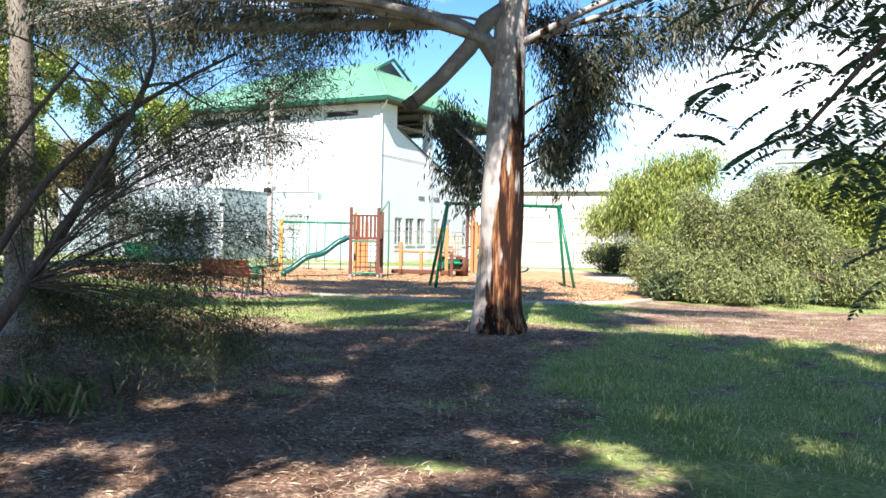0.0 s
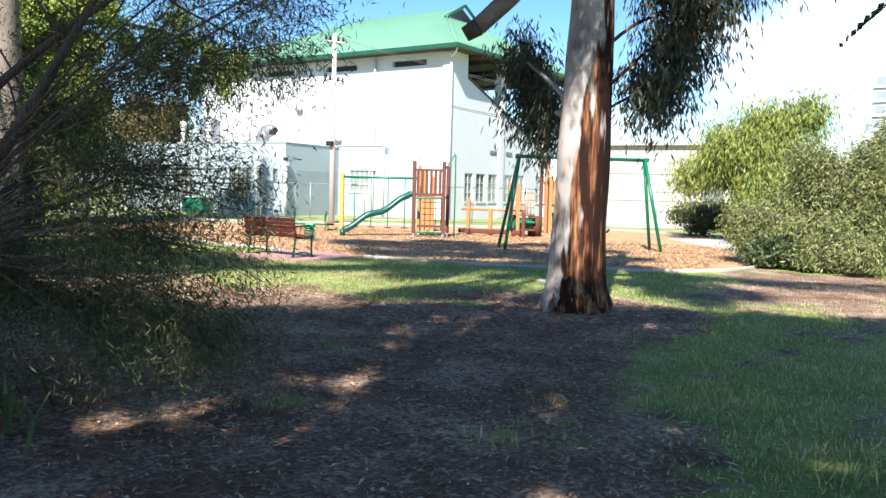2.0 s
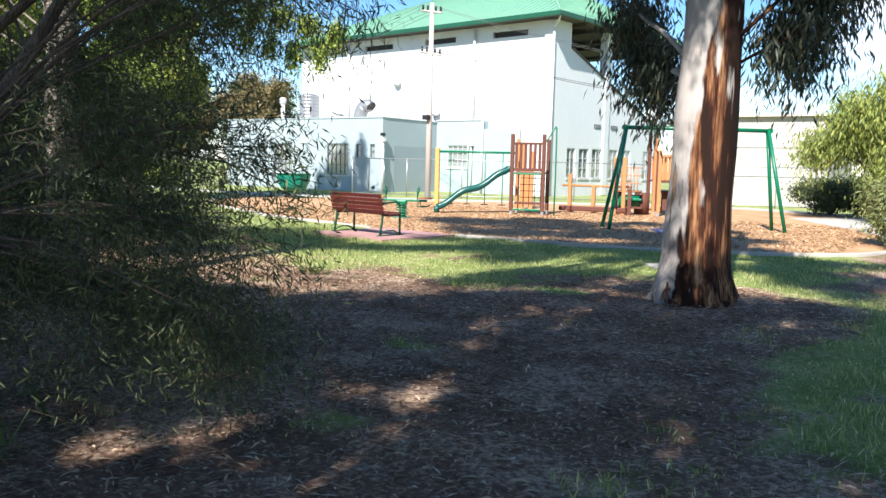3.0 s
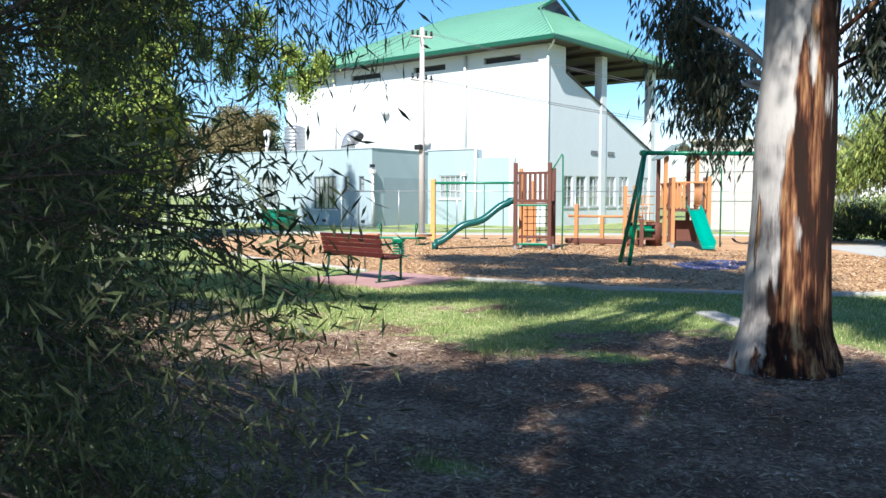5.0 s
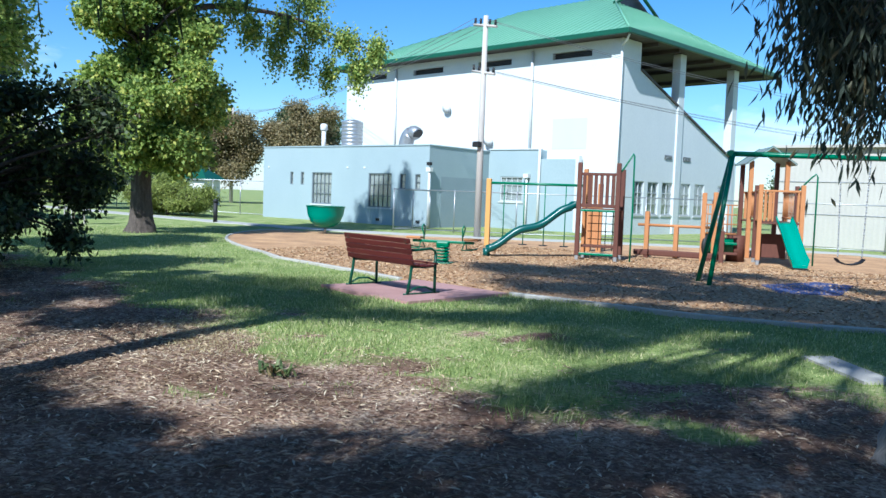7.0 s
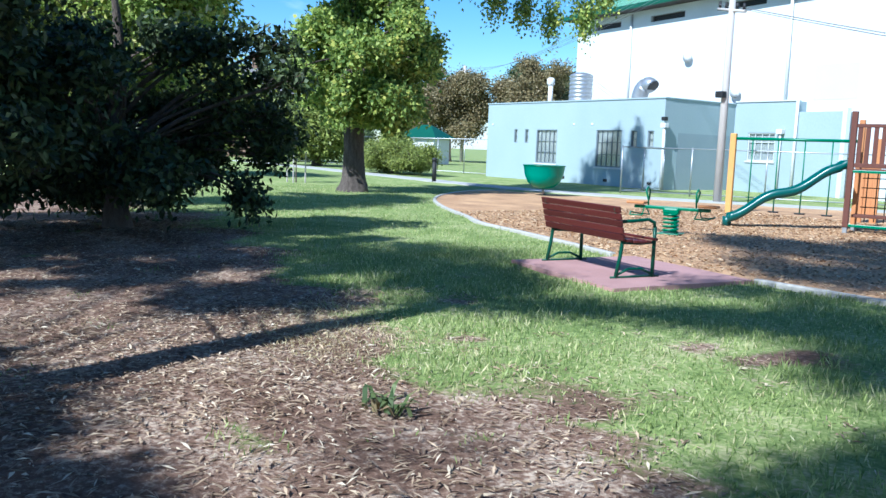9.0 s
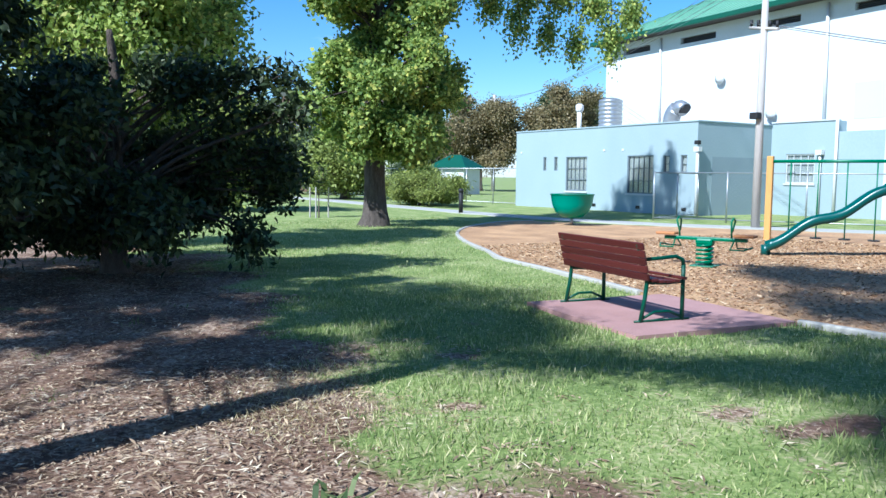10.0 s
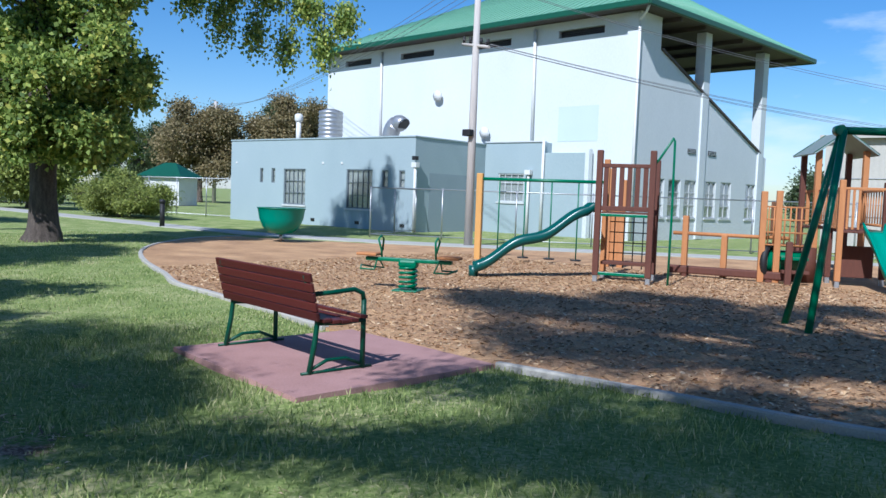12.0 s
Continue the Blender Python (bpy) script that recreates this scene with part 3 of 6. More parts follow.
wall_with_holes("wall_west", "x", AX0 + 0.25, AY + 0.25, 42.95, -0.3, AZ, [], M_GREY, annex)
block("repainted_patch", (AX1 + 0.002, 40.75, 1.1), (0.008, 3.7, 2.6), M_GREY2, annex, "darker repainted lower wall", bevel=0.001)
block("roof", ((AX0 + AX1) / 2, 40.6, AZ - 0.25), (AX1 - AX0 - 0.5, 4.7, 0.12), M_CONC, annex, "flat roof behind the parapet")
block("coping", ((AX0 + AX1) / 2, AY + 0.12, AZ + 0.03), (AX1 - AX0 + 0.06, 0.32, 0.06), M_GREY, annex)
block("coping", (AX1 - 0.12, 40.6, AZ + 0.03), (0.32, 4.6, 0.06), M_GREY, annex)
for x in (-39.0, -34.9 + 2.1, -32.0 + 0.4):
    block("wall_vent", (x, AY - 0.012, 2.75), (0.12, 0.03, 0.09), M_PIPE, annex)
for x in (-33.4, -30.6, -28.0):
    block("underfloor_vent", (x, AY - 0.01, 0.22), (0.24, 0.025, 0.14), M_DARK, annex)

# the second, set-back part of the annex, against the hall
annex2 = root("lean_to_building", pose(0, 0, 0), "set-back grey-blue lean-to with one barred window against the hall", "building")
awin2 = [(-26.65, -25.3, 1.34, 2.57)]
wall_with_holes("wall_front", "y", 42.70, AX1 + 0.003, -24.37, -0.3, 3.9, awin2, M_GREY, annex2, 1.0)
window("y", 42.70, *awin2[0], 3, 2, annex2)
wall_with_holes("wall_low", "y", 42.72, -24.367, -22.4, -0.3, 3.45, [], M_GREY, annex2, 0.6)
block("coping", ((AX1 - 24.37) / 2, 42.80, 3.93), (-24.37 - AX1, 0.3, 0.06), M_FRAME, annex2)

# the tall hall, a grandstand open to its far side
HALL = pose(-20.35, 42.95, 0, 0, 0, -5.5) @ pose(20.35, -42.95, 0)
hall = root("grandstand_hall", HALL, "two-storey whitewashed grandstand hall under a green hipped metal roof", "building")
HX0, HX1, HY, HY1, EAVE = -40.2, -20.35, 42.95, 57.5, 8.95
fv = [(-38.7, -36.5, 8.28, 8.6), (-34.2, -31.8, 8.28, 8.6), (-29.2, -26.9, 8.28, 8.6), (-24.3, -22.0, 8.28, 8.6)]
wall_with_holes("wall_front", "y", HY, HX0, HX1, -0.3, EAVE, fv, M_WHITE, hall, 0.3)
for u0, u1, z0, z1 in fv:
    w = block("vent_opening", ((u0 + u1) / 2, HY + 0.24, (z0 + z1) / 2), (u1 - u0, 0.04, z1 - z0), M_DARK, hall, "dark slatted vent")
    for i in range(4):
        block("slat", ((u0 + u1) / 2, HY + 0.17, z0 + 0.05 + i * 0.075), (u1 - u0 - 0.02, 0.05, 0.02), M_SOFFIT, w, bevel=0.003)
# the side wall with its raked top
hw = [(44.5, 45.35, 0.94, 2.53), (45.7, 46.7, 0.94, 2.53), (47.05, 48.1, 0.94, 2.55), (48.9, 49.9, 0.93, 2.56), (50.35, 51.4, 0.92, 2.58), (52.95, 54.0, 0.9, 2.58)]
wall_with_holes("wall_side", "x", HX1, HY + 0.3, 55.0, -0.3, 3.4, hw, M_WHITE, hall, 0.3)
for w in hw:
    window("x", HX1, *w, 1, 2, hall, M_CURTAIN)
sv = [(47.15, 47.85, 3.69, 3.9), (48.98, 49.72, 3.69, 3.91)]
bm = bmesh.new()
prof = [(HY + 0.3, 3.4), (55.0, 3.4), (55.0, 3.9), (53.95, 4.18), (44.54, 7.67), (44.54, EAVE), (HY + 0.3, EAVE)]
f = bm.faces.new([bm.verts.new((HX1, y, z)) for y, z in prof])
ext = bmesh.ops.extrude_face_region(bm, geom=[f])
bmesh.ops.translate(bm, vec=(-0.3, 0, 0), verts=[v for v in ext["geom"] if isinstance(v, bmesh.types.BMVert)])
part("wall_raked", bm, M_WHITE, hall)
for y0, y1, z0, z1 in sv:
    v = block("wall_vent", (HX1 + 0.012, (y0 + y1) / 2, (z0 + z1) / 2), (0.03, y1 - y0, z1 - z0), M_DARK, hall)
    for i in range(3):
        block("slat", (HX1 + 0.035, (y0 + y1) / 2, z0 + 0.04 + i * 0.06), (0.03, y1 - y0 - 0.04, 0.018), M_FRAME, v, bevel=0.003)
sl = math.atan2(7.67 - 4.18, 53.95 - 44.54)
block("raked_capping", (HX1 - 0.12, 49.4, 5.92), (0.42, 10.3, 0.10), M_SOFFIT, hall, "dark sloping capping", turn=Matrix.Rotation(-sl, 3, "X"))
for y, z in ((48.35, 0.0), (54.25, 0.0)):
    block("column", (HX1 - 0.13, y, (EAVE + z) / 2), (0.5 if y > 55 else 0.44, 0.55, EAVE - z), M_WHITE, hall, "square rendered column")
for x in (-26.5, -32.5, -38.0):
    block("column", (x, 54.25, EAVE / 2), (0.45, 0.5, EAVE), M_WHITE, hall, "square rendered column")
wall_with_holes("wall_west", "x", HX0 + 0.3, HY + 0.3, 55.0, -0.3, EAVE, [], M_WHITE, hall, 0.3)
bm = bmesh.new()
for i in range(12):
    y = 44.6 + i * 0.8
    box(bm, (-30.3, y, (7.0 - i * 0.3) / 2), (19.0, 0.8, 7.0 - i * 0.3))
part("seating_tiers", bm, M_CONC, hall, "stepped concrete seating")
# pilaster, pipes and fixtures on the front
block("pilaster", (-20.62, HY - 0.05, 4.3), (0.5, 0.1, 9.1), M_WHITE, hall)
rod("downpipe", [(-20.28, HY - 0.16, 8.3), (-20.28, HY - 0.16, 0.0)], 0.06, M_PIPE, hall)
rod("downpipe", [(-35.6, HY - 0.08, 8.8), (-35.5, HY - 0.08, 3.7)], 0.06, M_PIPE, hall)
rod("downpipe", [(-25.48, HY - 0.10, 8.8), (-25.42, HY - 0.10, 3.9)], 0.07, M_PIPE, hall)
rod("downpipe", [(-24.33, 42.62, 3.95), (-24.33, 42.62, 0.0)], 0.06, M_PIPE, annex2)
rod("downpipe", [(-27.26, 37.86, 2.6), (-27.26, 37.86, 0.0)], 0.06, M_PIPE, annex)
rod("downpipe", [(-25.0, 42.58, 2.55), (-25.0, 42.58, 0.0)], 0.055, M_PIPE, annex2)
block("floodlight", (-27.26, 37.84, 2.95), (0.2, 0.2, 0.16), M_BLACK, annex, "small black floodlight", bevel=0.02)
block("rainwater_head", (-27.26, 37.86, 2.68), (0.26, 0.22, 0.2), M_PIPE, annex)
block("rainwater_head", (-25.0, 42.56, 2.62), (0.28, 0.22, 0.2), M_PIPE, annex2)
block("rendered_pier", (-22.3, 42.66, 1.75), (0.25, 0.25, 3.7), M_WHITE, hall)
block("repainted_patch", (-23.1, HY - 0.004, 4.68), (2.0, 0.006, 1.45), M_PATCH, hall, "bluish repainted square patch")
for x, z in ((-31.23, 6.24), (-28.1, 4.4)):
    bm = bmesh.new()
    tube(bm, [(x, HY, z), (x, HY - 0.2, z), (x + 0.02, HY - 0.3, z - 0.02)], [0.05, 0.07, 0.04], 8)
    tube(bm, [(x, HY - 0.18, z + 0.02), (x, HY - 0.25, z + 0.02), (x, HY - 0.33, z)], [0.26, 0.28, 0.05], 16)
    part("floodlight", bm, M_PIPE, hall, "round pale floodlight")

# the roof
roof = root("hall_roof", HALL, "green ribbed metal hipped roof with a small gablet", "roof", kind="structure")
O = 0.8
rx0, rx1, ry0, ry1 = HX0 - 0.4, HX1 + O, HY - O, 58.35
RZ, RIDGE = 9.16, 13.0
ym = (ry0 + ry1) / 2
gxr = -24.6
pitch = (RIDGE - RZ) / (ym - ry0)
zg = 12.2
hx = rx0 + (ym - ry0)
half_g = (RIDGE - zg) / pitch
skew = (rx1 - gxr) / (ym - half_g - ry0)
side_pitch = (zg - RZ) / (rx1 - gxr)
for nm, poly in (("roof_front", [(rx0, ry0, RZ), (rx1, ry0, RZ), (gxr, ym - half_g, zg), (gxr, ym, RIDGE), (hx, ym, RIDGE)]),
                 ("roof_back", [(rx1, ry1, RZ), (rx0, ry1, RZ), (hx, ym, RIDGE), (gxr, ym, RIDGE), (gxr, ym + half_g, zg)]),
                 ("roof_side", [(rx1, ry0, RZ), (rx1, ry1, RZ), (gxr, ym + half_g, zg), (gxr, ym - half_g, zg)]),
                 ("roof_west", [(rx0, ry1, RZ), (rx0, ry0, RZ), (hx, ym, RIDGE)])):
    bm = bmesh.new()
    f = bm.faces.new([bm.verts.new(p) for p in poly])
    e = bmesh.ops.extrude_face_region(bm, geom=[f])
    bmesh.ops.translate(bm, vec=(0, 0, -0.09), verts=[v for v in e["geom"] if isinstance(v, bmesh.types.BMVert)])
    part(nm, bm, M_ROOF, roof)
# standing ribs down the front and side slopes
bm = bmesh.new()
for i in range(52):
    x = rx0 + 0.2 + i * 0.41
    if x > rx1 - 0.1:
        break
    top = min(ym, ry0 + max(0.0, min(x - rx0, (rx1 - x) / skew if x > gxr else 99)))
    if top - ry0 > 0.3:
        tube(bm, [(x, ry0, RZ + 0.015), (x, top, RZ + 0.015 + (top - ry0) * pitch)], 0.022, 4)
part("roof_rib", bm, M_ROOF, roof)
bm = bmesh.new()
for i in range(48):
    y = ry0 + 0.2 + i * 0.41
    if y > ry1 - 0.1:
        break
    run = min((y - ry0) * skew, (ry1 - y) * skew, rx1 - gxr)
    if run > 0.3:
        tube(bm, [(rx1, y, RZ + 0.015), (rx1 - run, y, RZ + 0.015 + run * side_pitch)], 0.022, 4)
part("roof_rib", bm, M_ROOF, roof)
bm = bmesh.new()
g0 = [(gxr + 0.02, ym - half_g, zg), (gxr + 0.02, ym + half_g, zg), (gxr + 0.02, ym, RIDGE)]
bm.faces.new([bm.verts.new(p) for p in g0])
part("gablet", bm, M_DARK, roof, "dark louvred gablet")
for y0, z0, y1, z1 in ((ym - half_g - 0.5, zg - 0.2, ym, RIDGE + 0.1), (ym + half_g + 0.5, zg - 0.2, ym, RIDGE + 0.1)):
    rod("barge_board", [(gxr + 0.3, y0, z0), (gxr + 0.3, y1, z1)], 0.1, M_TRIM, roof, seg=6)
for c, s in ((((rx0 + rx1) / 2, ry0 - 0.02, RZ - 0.10), (rx1 - rx0 + 0.1, 0.14, 0.24)), ((rx1 + 0.02, (ry0 + ry1) / 2, RZ - 0.10), (0.14, ry1 - ry0, 0.24)), ((rx0 - 0.02, (ry0 + ry1) / 2, RZ - 0.10), (0.14, ry1 - ry0, 0.24)), (((rx0 + rx1) / 2, ry1, RZ - 0.10), (rx1 - rx0, 0.14, 0.24))):
    block("gutter", c, s, M_TRIM, roof, "dark green gutter", bevel=0.03)
block("soffit", ((rx0 + rx1) / 2, (ry0 + ry1) / 2, RZ - 0.16), (rx1 - rx0 - 0.15, ry1 - ry0 - 0.15, 0.04), M_SOFFIT, roof, "dark boarded underside")
for y in (45.0, 47.0, 50.5, 52.5, 56.5):
    block("rafter", ((rx1 + HX0) / 2, y, RZ - 0.27), (rx1 - HX0 - 0.4, 0.12, 0.18), M_SOFFIT, roof)
rod("hip_capping", [(rx1, ry0, RZ + 0.02), (gxr, ym - half_g, zg + 0.03)], 0.06, M_ROOF, roof, seg=6)
rod("gutter_elbow", [(rx1 - 0.1, HY - 0.6, RZ - 0.2), (rx1 - 0.3, HY - 0.45, RZ - 0.42), (HX1 + 0.07, HY - 0.16, RZ - 0.6)], 0.05, M_PIPE, roof)

# on the annex roof
tank = root("water_tank", pose(-35.2, 40.6, AZ - 0.2), "round corrugated grey metal tank on the annex roof", "tank")
bm = bmesh.new()
pr = [(0, 0, 0), (0, 0, 0.02)]
zs = np.linspace(0, 1.75, 36)
tube(bm, [(0, 0, float(z)) for z in zs] + [(0, 0, 1.85)], [0.57 + (0.025 if i % 4 in (1, 2) else 0) for i in range(36)] + [0.3], 24)
part("tank_body", bm, M_GALV, tank)
flue = root("flue_pipe", pose(-36.6, 39.8, AZ - 0.2), "white roof flue with a cowl", "flue")
rod("pipe", [(0, 0, 0), (0, 0, 1.2)], 0.12, M_PIPE, flue)
rod("cowl", [(0, 0, 1.2), (0, 0, 1.3), (0, 0, 1.55), (0, 0, 1.62)], [0.13, 0.2, 0.2, 0.1], M_PIPE, flue)
fan = root("roof_cowl", pose(-30.8, 40.4, AZ - 0.25), "bent galvanised exhaust cowl on the annex roof", "vent")
block("base", (-0.05, 0, 0.2), (1.2, 0.8, 0.4), M_GALV, fan)
bm = bmesh.new()
arc = [(-0.25 + 0.5 * (1 - math.cos(a)), 0, 0.4 + 0.72 * math.sin(a)) for a in np.linspace(0, 2.15, 10)]
tube(bm, arc, [0.40, 0.39, 0.385, 0.38, 0.37, 0.36, 0.35, 0.35, 0.34, 0.34], 12)
part("duct", bm, M_GALV, fan)
rod("mouth", [(0.50, 0, 1.03), (0.545, 0, 0.985)], 0.31, M_DARK, fan, seg=12)

# the shed beyond the swings
shed = root("corrugated_shed", pose(0, 0, 0), "long pale grey corrugated shed behind the fence", "shed")
bm = bmesh.new()
sx = np.arange(-13.6, -7.4, 0.1)
prev = None
for i, x in enumerate(sx):
    off = 0.008 if i % 2 else 0.0
    cur = (bm.verts.new((float(x), 44.0 + off, 0)), bm.verts.new((float(x), 44.0 + off, 3.95)))
    if prev:
        bm.faces.new((prev[0], cur[0], cur[1], prev[1]))
    prev = cur
part("wall_front", bm, M_SHED, shed)
block("wall_body", (-10.5, 47.1, 1.95), (6.15, 6.0, 3.9), M_SHED, shed)
block("roof", (-10.5, 47.0, 4.02), (6.5, 6.5, 0.12), M_SHED, shed)
for z in (1.3, 2.6):
    block("sheet_joint", (-10.5, 43.985, z), (6.2, 0.02, 0.03), M_GALV, shed)

# far flats
flats = root("apartment_block", pose(8, 205, 0, 0, 0, -12), "grey high-rise block of flats far beyond the trees", "apartment building")
block("wall", (10, 8, 15.5), (44, 16, 31), M_FLATS, flats)
for fl in range(9):
    for b in range(14):
        block("window", (-10.3 + b * 3.1, -0.03, 3.2 + fl * 3.1), (1.9, 0.12, 1.5), M_FLATGLASS, flats, bevel=0.02)
    block("balcony_band", (10, -0.25, 1.75 + fl * 3.1), (43.6, 0.5, 0.35), M_FLATS, flats, bevel=0.02)

# ---- playground ----


def bench():
    b = root("park_bench", pose(-11.16, 17.99, 0.03, 0, 0, -9.5), "dark red slatted park bench with green metal frame on red paving", "bench")
    th = Matrix.Rotation(radians(-14), 3, "X")
    for i in range(5):
        z = 0.47 + i * 0.078
        block("back_slat", (0, -0.235 - (z - 0.42) * 0.25, z), (1.62, 0.028, 0.072), M_BENCH, b, turn=Matrix.Rotation(radians(14), 3, "X"), bevel=0.006)
    for i in range(5):
        y = -0.16 + i * 0.088
        block("seat_slat", (0, y, 0.435 - 0.02 * math.sin(i / 4 * 3.1) + (0.012 if i == 4 else 0)), (1.62, 0.078, 0.03), M_BENCH, b, turn=Matrix.Rotation(radians(4 - i * 2.5), 3, "X"), bevel=0.006)
    for s in (-1, 1):
        x = s * 0.72
        rod("rear_leg", [(x, -0.27, 0.0), (x, -0.22, 0.25), (x, -0.2, 0.42), (x, -0.325, 0.80)], 0.022, M_BFRAME, b)
        rod("front_leg", [(x, 0.25, 0.0), (x, 0.25, 0.4), (x, 0.25, 0.58)], 0.022, M_BFRAME, b)
        rod("armrest", [(x, 0.25, 0.56), (x, 0.235, 0.63), (x, 0.15, 0.665), (x, -0.05, 0.65), (x, -0.28, 0.64)], 0.02, M_BFRAME, b)
        rod("seat_bearer", [(x, -0.2, 0.405), (x, 0.05, 0.392), (x, 0.25, 0.405)], 0.018, M_BFRAME, b)
        rod("foot_brace", [(x, -0.27, 0.03), (x, -0.1, 0.10), (x, 0.08, 0.10), (x, 0.25, 0.03)], 0.015, M_BFRAME, b)
        rod("foot_rail", [(x, -0.34, 0.012), (x, 0.34, 0.012)], 0.012, M_BFRAME, b)
    return b


bench()


def seesaw():
    s = root("spring_seesaw", pose(-13.95, 22.65, 0.012, 0, 0, 22), "green spring seesaw with orange seats and loop handles", "seesaw")
    bm = bmesh.new()
    tube(bm, [(0.13 * math.cos(a), 0.13 * math.sin(a), 0.03 + a * 0.011) for a in np.linspace(0, 31.4, 90)], 0.022, 6)
    part("spring", bm, M_GREEN, s)
    block("hub", (0, 0, 0.42), (0.30, 0.17, 0.13), M_GREEN, s, bevel=0.04)
    block("beam", (0, 0, 0.47), (1.4, 0.09, 0.06), M_GREEN, s, bevel=0.015)
    block("base_plate", (0, 0, 0.012), (0.4, 0.4, 0.024), M_GREEN, s)
    for d in (-1, 1):
        block("seat", (d * 0.66, 0, 0.54), (0.34, 0.24, 0.05), M_ORANGE, s, "orange seat", bevel=0.02)
        rod("handle", [(d * 0.44, 0, 0.5), (d * 0.44, -0.02, 0.6), (d * 0.46, -0.11, 0.78), (d * 0.46, 0, 0.83), (d * 0.46, 0.11, 0.78), (d * 0.44, 0.02, 0.6)], 0.016, M_GREEN, s)
        rod("foot_loop", [(d * 0.5, -0.05, 0.46), (d * 0.48, -0.2, 0.32), (d * 0.7, -0.22, 0.32), (d * 0.78, 0, 0.36), (d * 0.7, 0.22, 0.32), (d * 0.48, 0.2, 0.32), (d * 0.5, 0.05, 0.46)], 0.014, M_GREEN, s)


seesaw()

bowl = root("spinning_bowl", pose(-24.0, 28.45, 0.012), "large green plastic spinning bowl seat on a short post", "play bowl")
bm = bmesh.new()
pr = [(0.10, 0.22), (0.34, 0.27), (0.52, 0.42), (0.62, 0.66), (0.665, 0.93), (0.68, 0.95), (0.655, 0.965), (0.63, 0.94), (0.58, 0.66), (0.46, 0.46), (0.2, 0.34), (0.02, 0.33)]
tube(bm, [(0, 0, z) for r, z in pr], [r for r, z in pr], 32)
part("bowl", bm, M_TEAL, bowl)
rod("post", [(0, 0, 0), (0, 0, 0.24)], 0.05, M_GALV, bowl)
bm = bmesh.new()
tube(bm, [(0.67 * math.cos(a), 0.67 * math.sin(a), 0.955) for a in np.linspace(0, 6.2832, 40)], 0.02, 6)
part("rim", bm, M_GREEN, bowl)

# swings: a green A-frame at each end of a long beam
SA, SB = Vector((-8.42, 24.0, 2.46)), Vector((-5.35, 26.35, 2.46))
sd = (SB - SA).normalized()
sp = Vector((-sd.y, sd.x, 0))
mid = (SA + SB) / 2
swing = root("swing_set", pose(mid.x, mid.y, 0, 0, 0, math.degrees(math.atan2(sd.y, sd.x))), "green steel A-frame swing set with a black seat on chains", "swing")
hl = (SB - SA).length / 2
rod("beam", [(-hl + 0.15, 0, 2.46), (hl - 0.15, 0, 2.46)], 0.05, M_GREEN, swing)
for s in (-1, 1):
    for q in (-1, 1):
        rod("leg", [(s * (hl - 0.2), q * 0.03, 2.46), (s * (hl + 0.22), q * 0.38, -0.05)], 0.045, M_GREEN, swing)
    rod("cap", [(s * (hl - 0.16), -0.07, 2.46), (s * (hl - 0.16), 0.07, 2.46)], 0.065, M_GREEN, swing)
for c in (0.55,):
    for e in (-0.27, 0.27):
        bm = bmesh.new()
        z = 2.42
        k = 0
        while z > 0.62:
            tube(bm, [(c + e * (1 - 0.1 * (2.42 - z)), 0, z), (c + e * (1 - 0.1 * (2.36 - z)), 0, z - 0.055)], 0.009 if k % 2 else 0.013, 5)
            z -= 0.052
            k += 1
        part("chain", bm, M_GALV, swing)
    bm = bmesh.new()
    arc = [(-0.26, 0.56), (-0.2, 0.50), (-0.1, 0.465), (0, 0.455), (0.1, 0.465), (0.2, 0.50), (0.26, 0.56)]
    prev = None
    for x, z in arc:
        ring = [bm.verts.new((c + x, y, z + dz)) for y, dz in ((-0.075, 0.0), (0.075, 0.0), (0.075, 0.025), (-0.075, 0.025))]
        if prev:
            for k in range(4):
                bm.faces.new((prev[k], prev[(k + 1) % 4], ring[(k + 1) % 4], ring[k]))
        else:
            bm.faces.new(ring[::-1])
        prev = ring
    bm.faces.new(prev)
    part("seat", bm, M_BLACK, swing, "black rubber seat")

# main tower, with wavy slide, posts in galvanised shoes
TH = 20
tw = root("play_tower", pose(-12.98, 26.75, 0.012, 0, 0, TH), "brown timber play tower with railed platform and wavy slide", "play tower")
W, D, PH = 0.95, 0.95, 1.27
for x, y, h, mt in ((0, 0, 2.42, M_BROWN), (W, 0, 2.42, M_BROWN), (0, D, 2.3, M_ORANGE), (W, D, 2.3, M_BROWN)):
    p = block("post", (x, y, (h + 0.12) / 2), (0.11, 0.11, h - 0.12), mt, tw, bevel=0.012)
    block("shoe", (x, y, 0.07), (0.085, 0.085, 0.18), M_GALV, p, "galvanised post shoe")
for i in range(5):
    block("deck_board", (W / 2, 0.05 + i * 0.21, PH), (W - 0.02, 0.19, 0.05), M_BROWN, tw)
for x0, x1, y in ((0.06, W - 0.06, -0.01),):
    block("top_rail", (W / 2, y, 2.14), (W - 0.1, 0.045, 0.07), M_BROWN, tw)
    block("bottom_rail", (W / 2, y, 1.36), (W - 0.1, 0.045, 0.09), M_BROWN, tw)
    block("deck_edge", (W / 2, y - 0.02, PH - 0.03), (W - 0.1, 0.04, 0.055), M_GREEN, tw, "green deck edging")
    for i in range(6):
        block("baluster", (0.12 + i * 0.142, y + 0.002, 1.75), (0.085, 0.03, 0.76), M_BROWN, tw)
block("lower_rail", (W / 2, -0.01, 0.16), (W - 0.1, 0.05, 0.055), M_GREEN, tw, "green lower rail")
block("step", (W / 2, 0.45, 0.34), (W - 0.1, 0.35, 0.06), M_BROWN, tw)
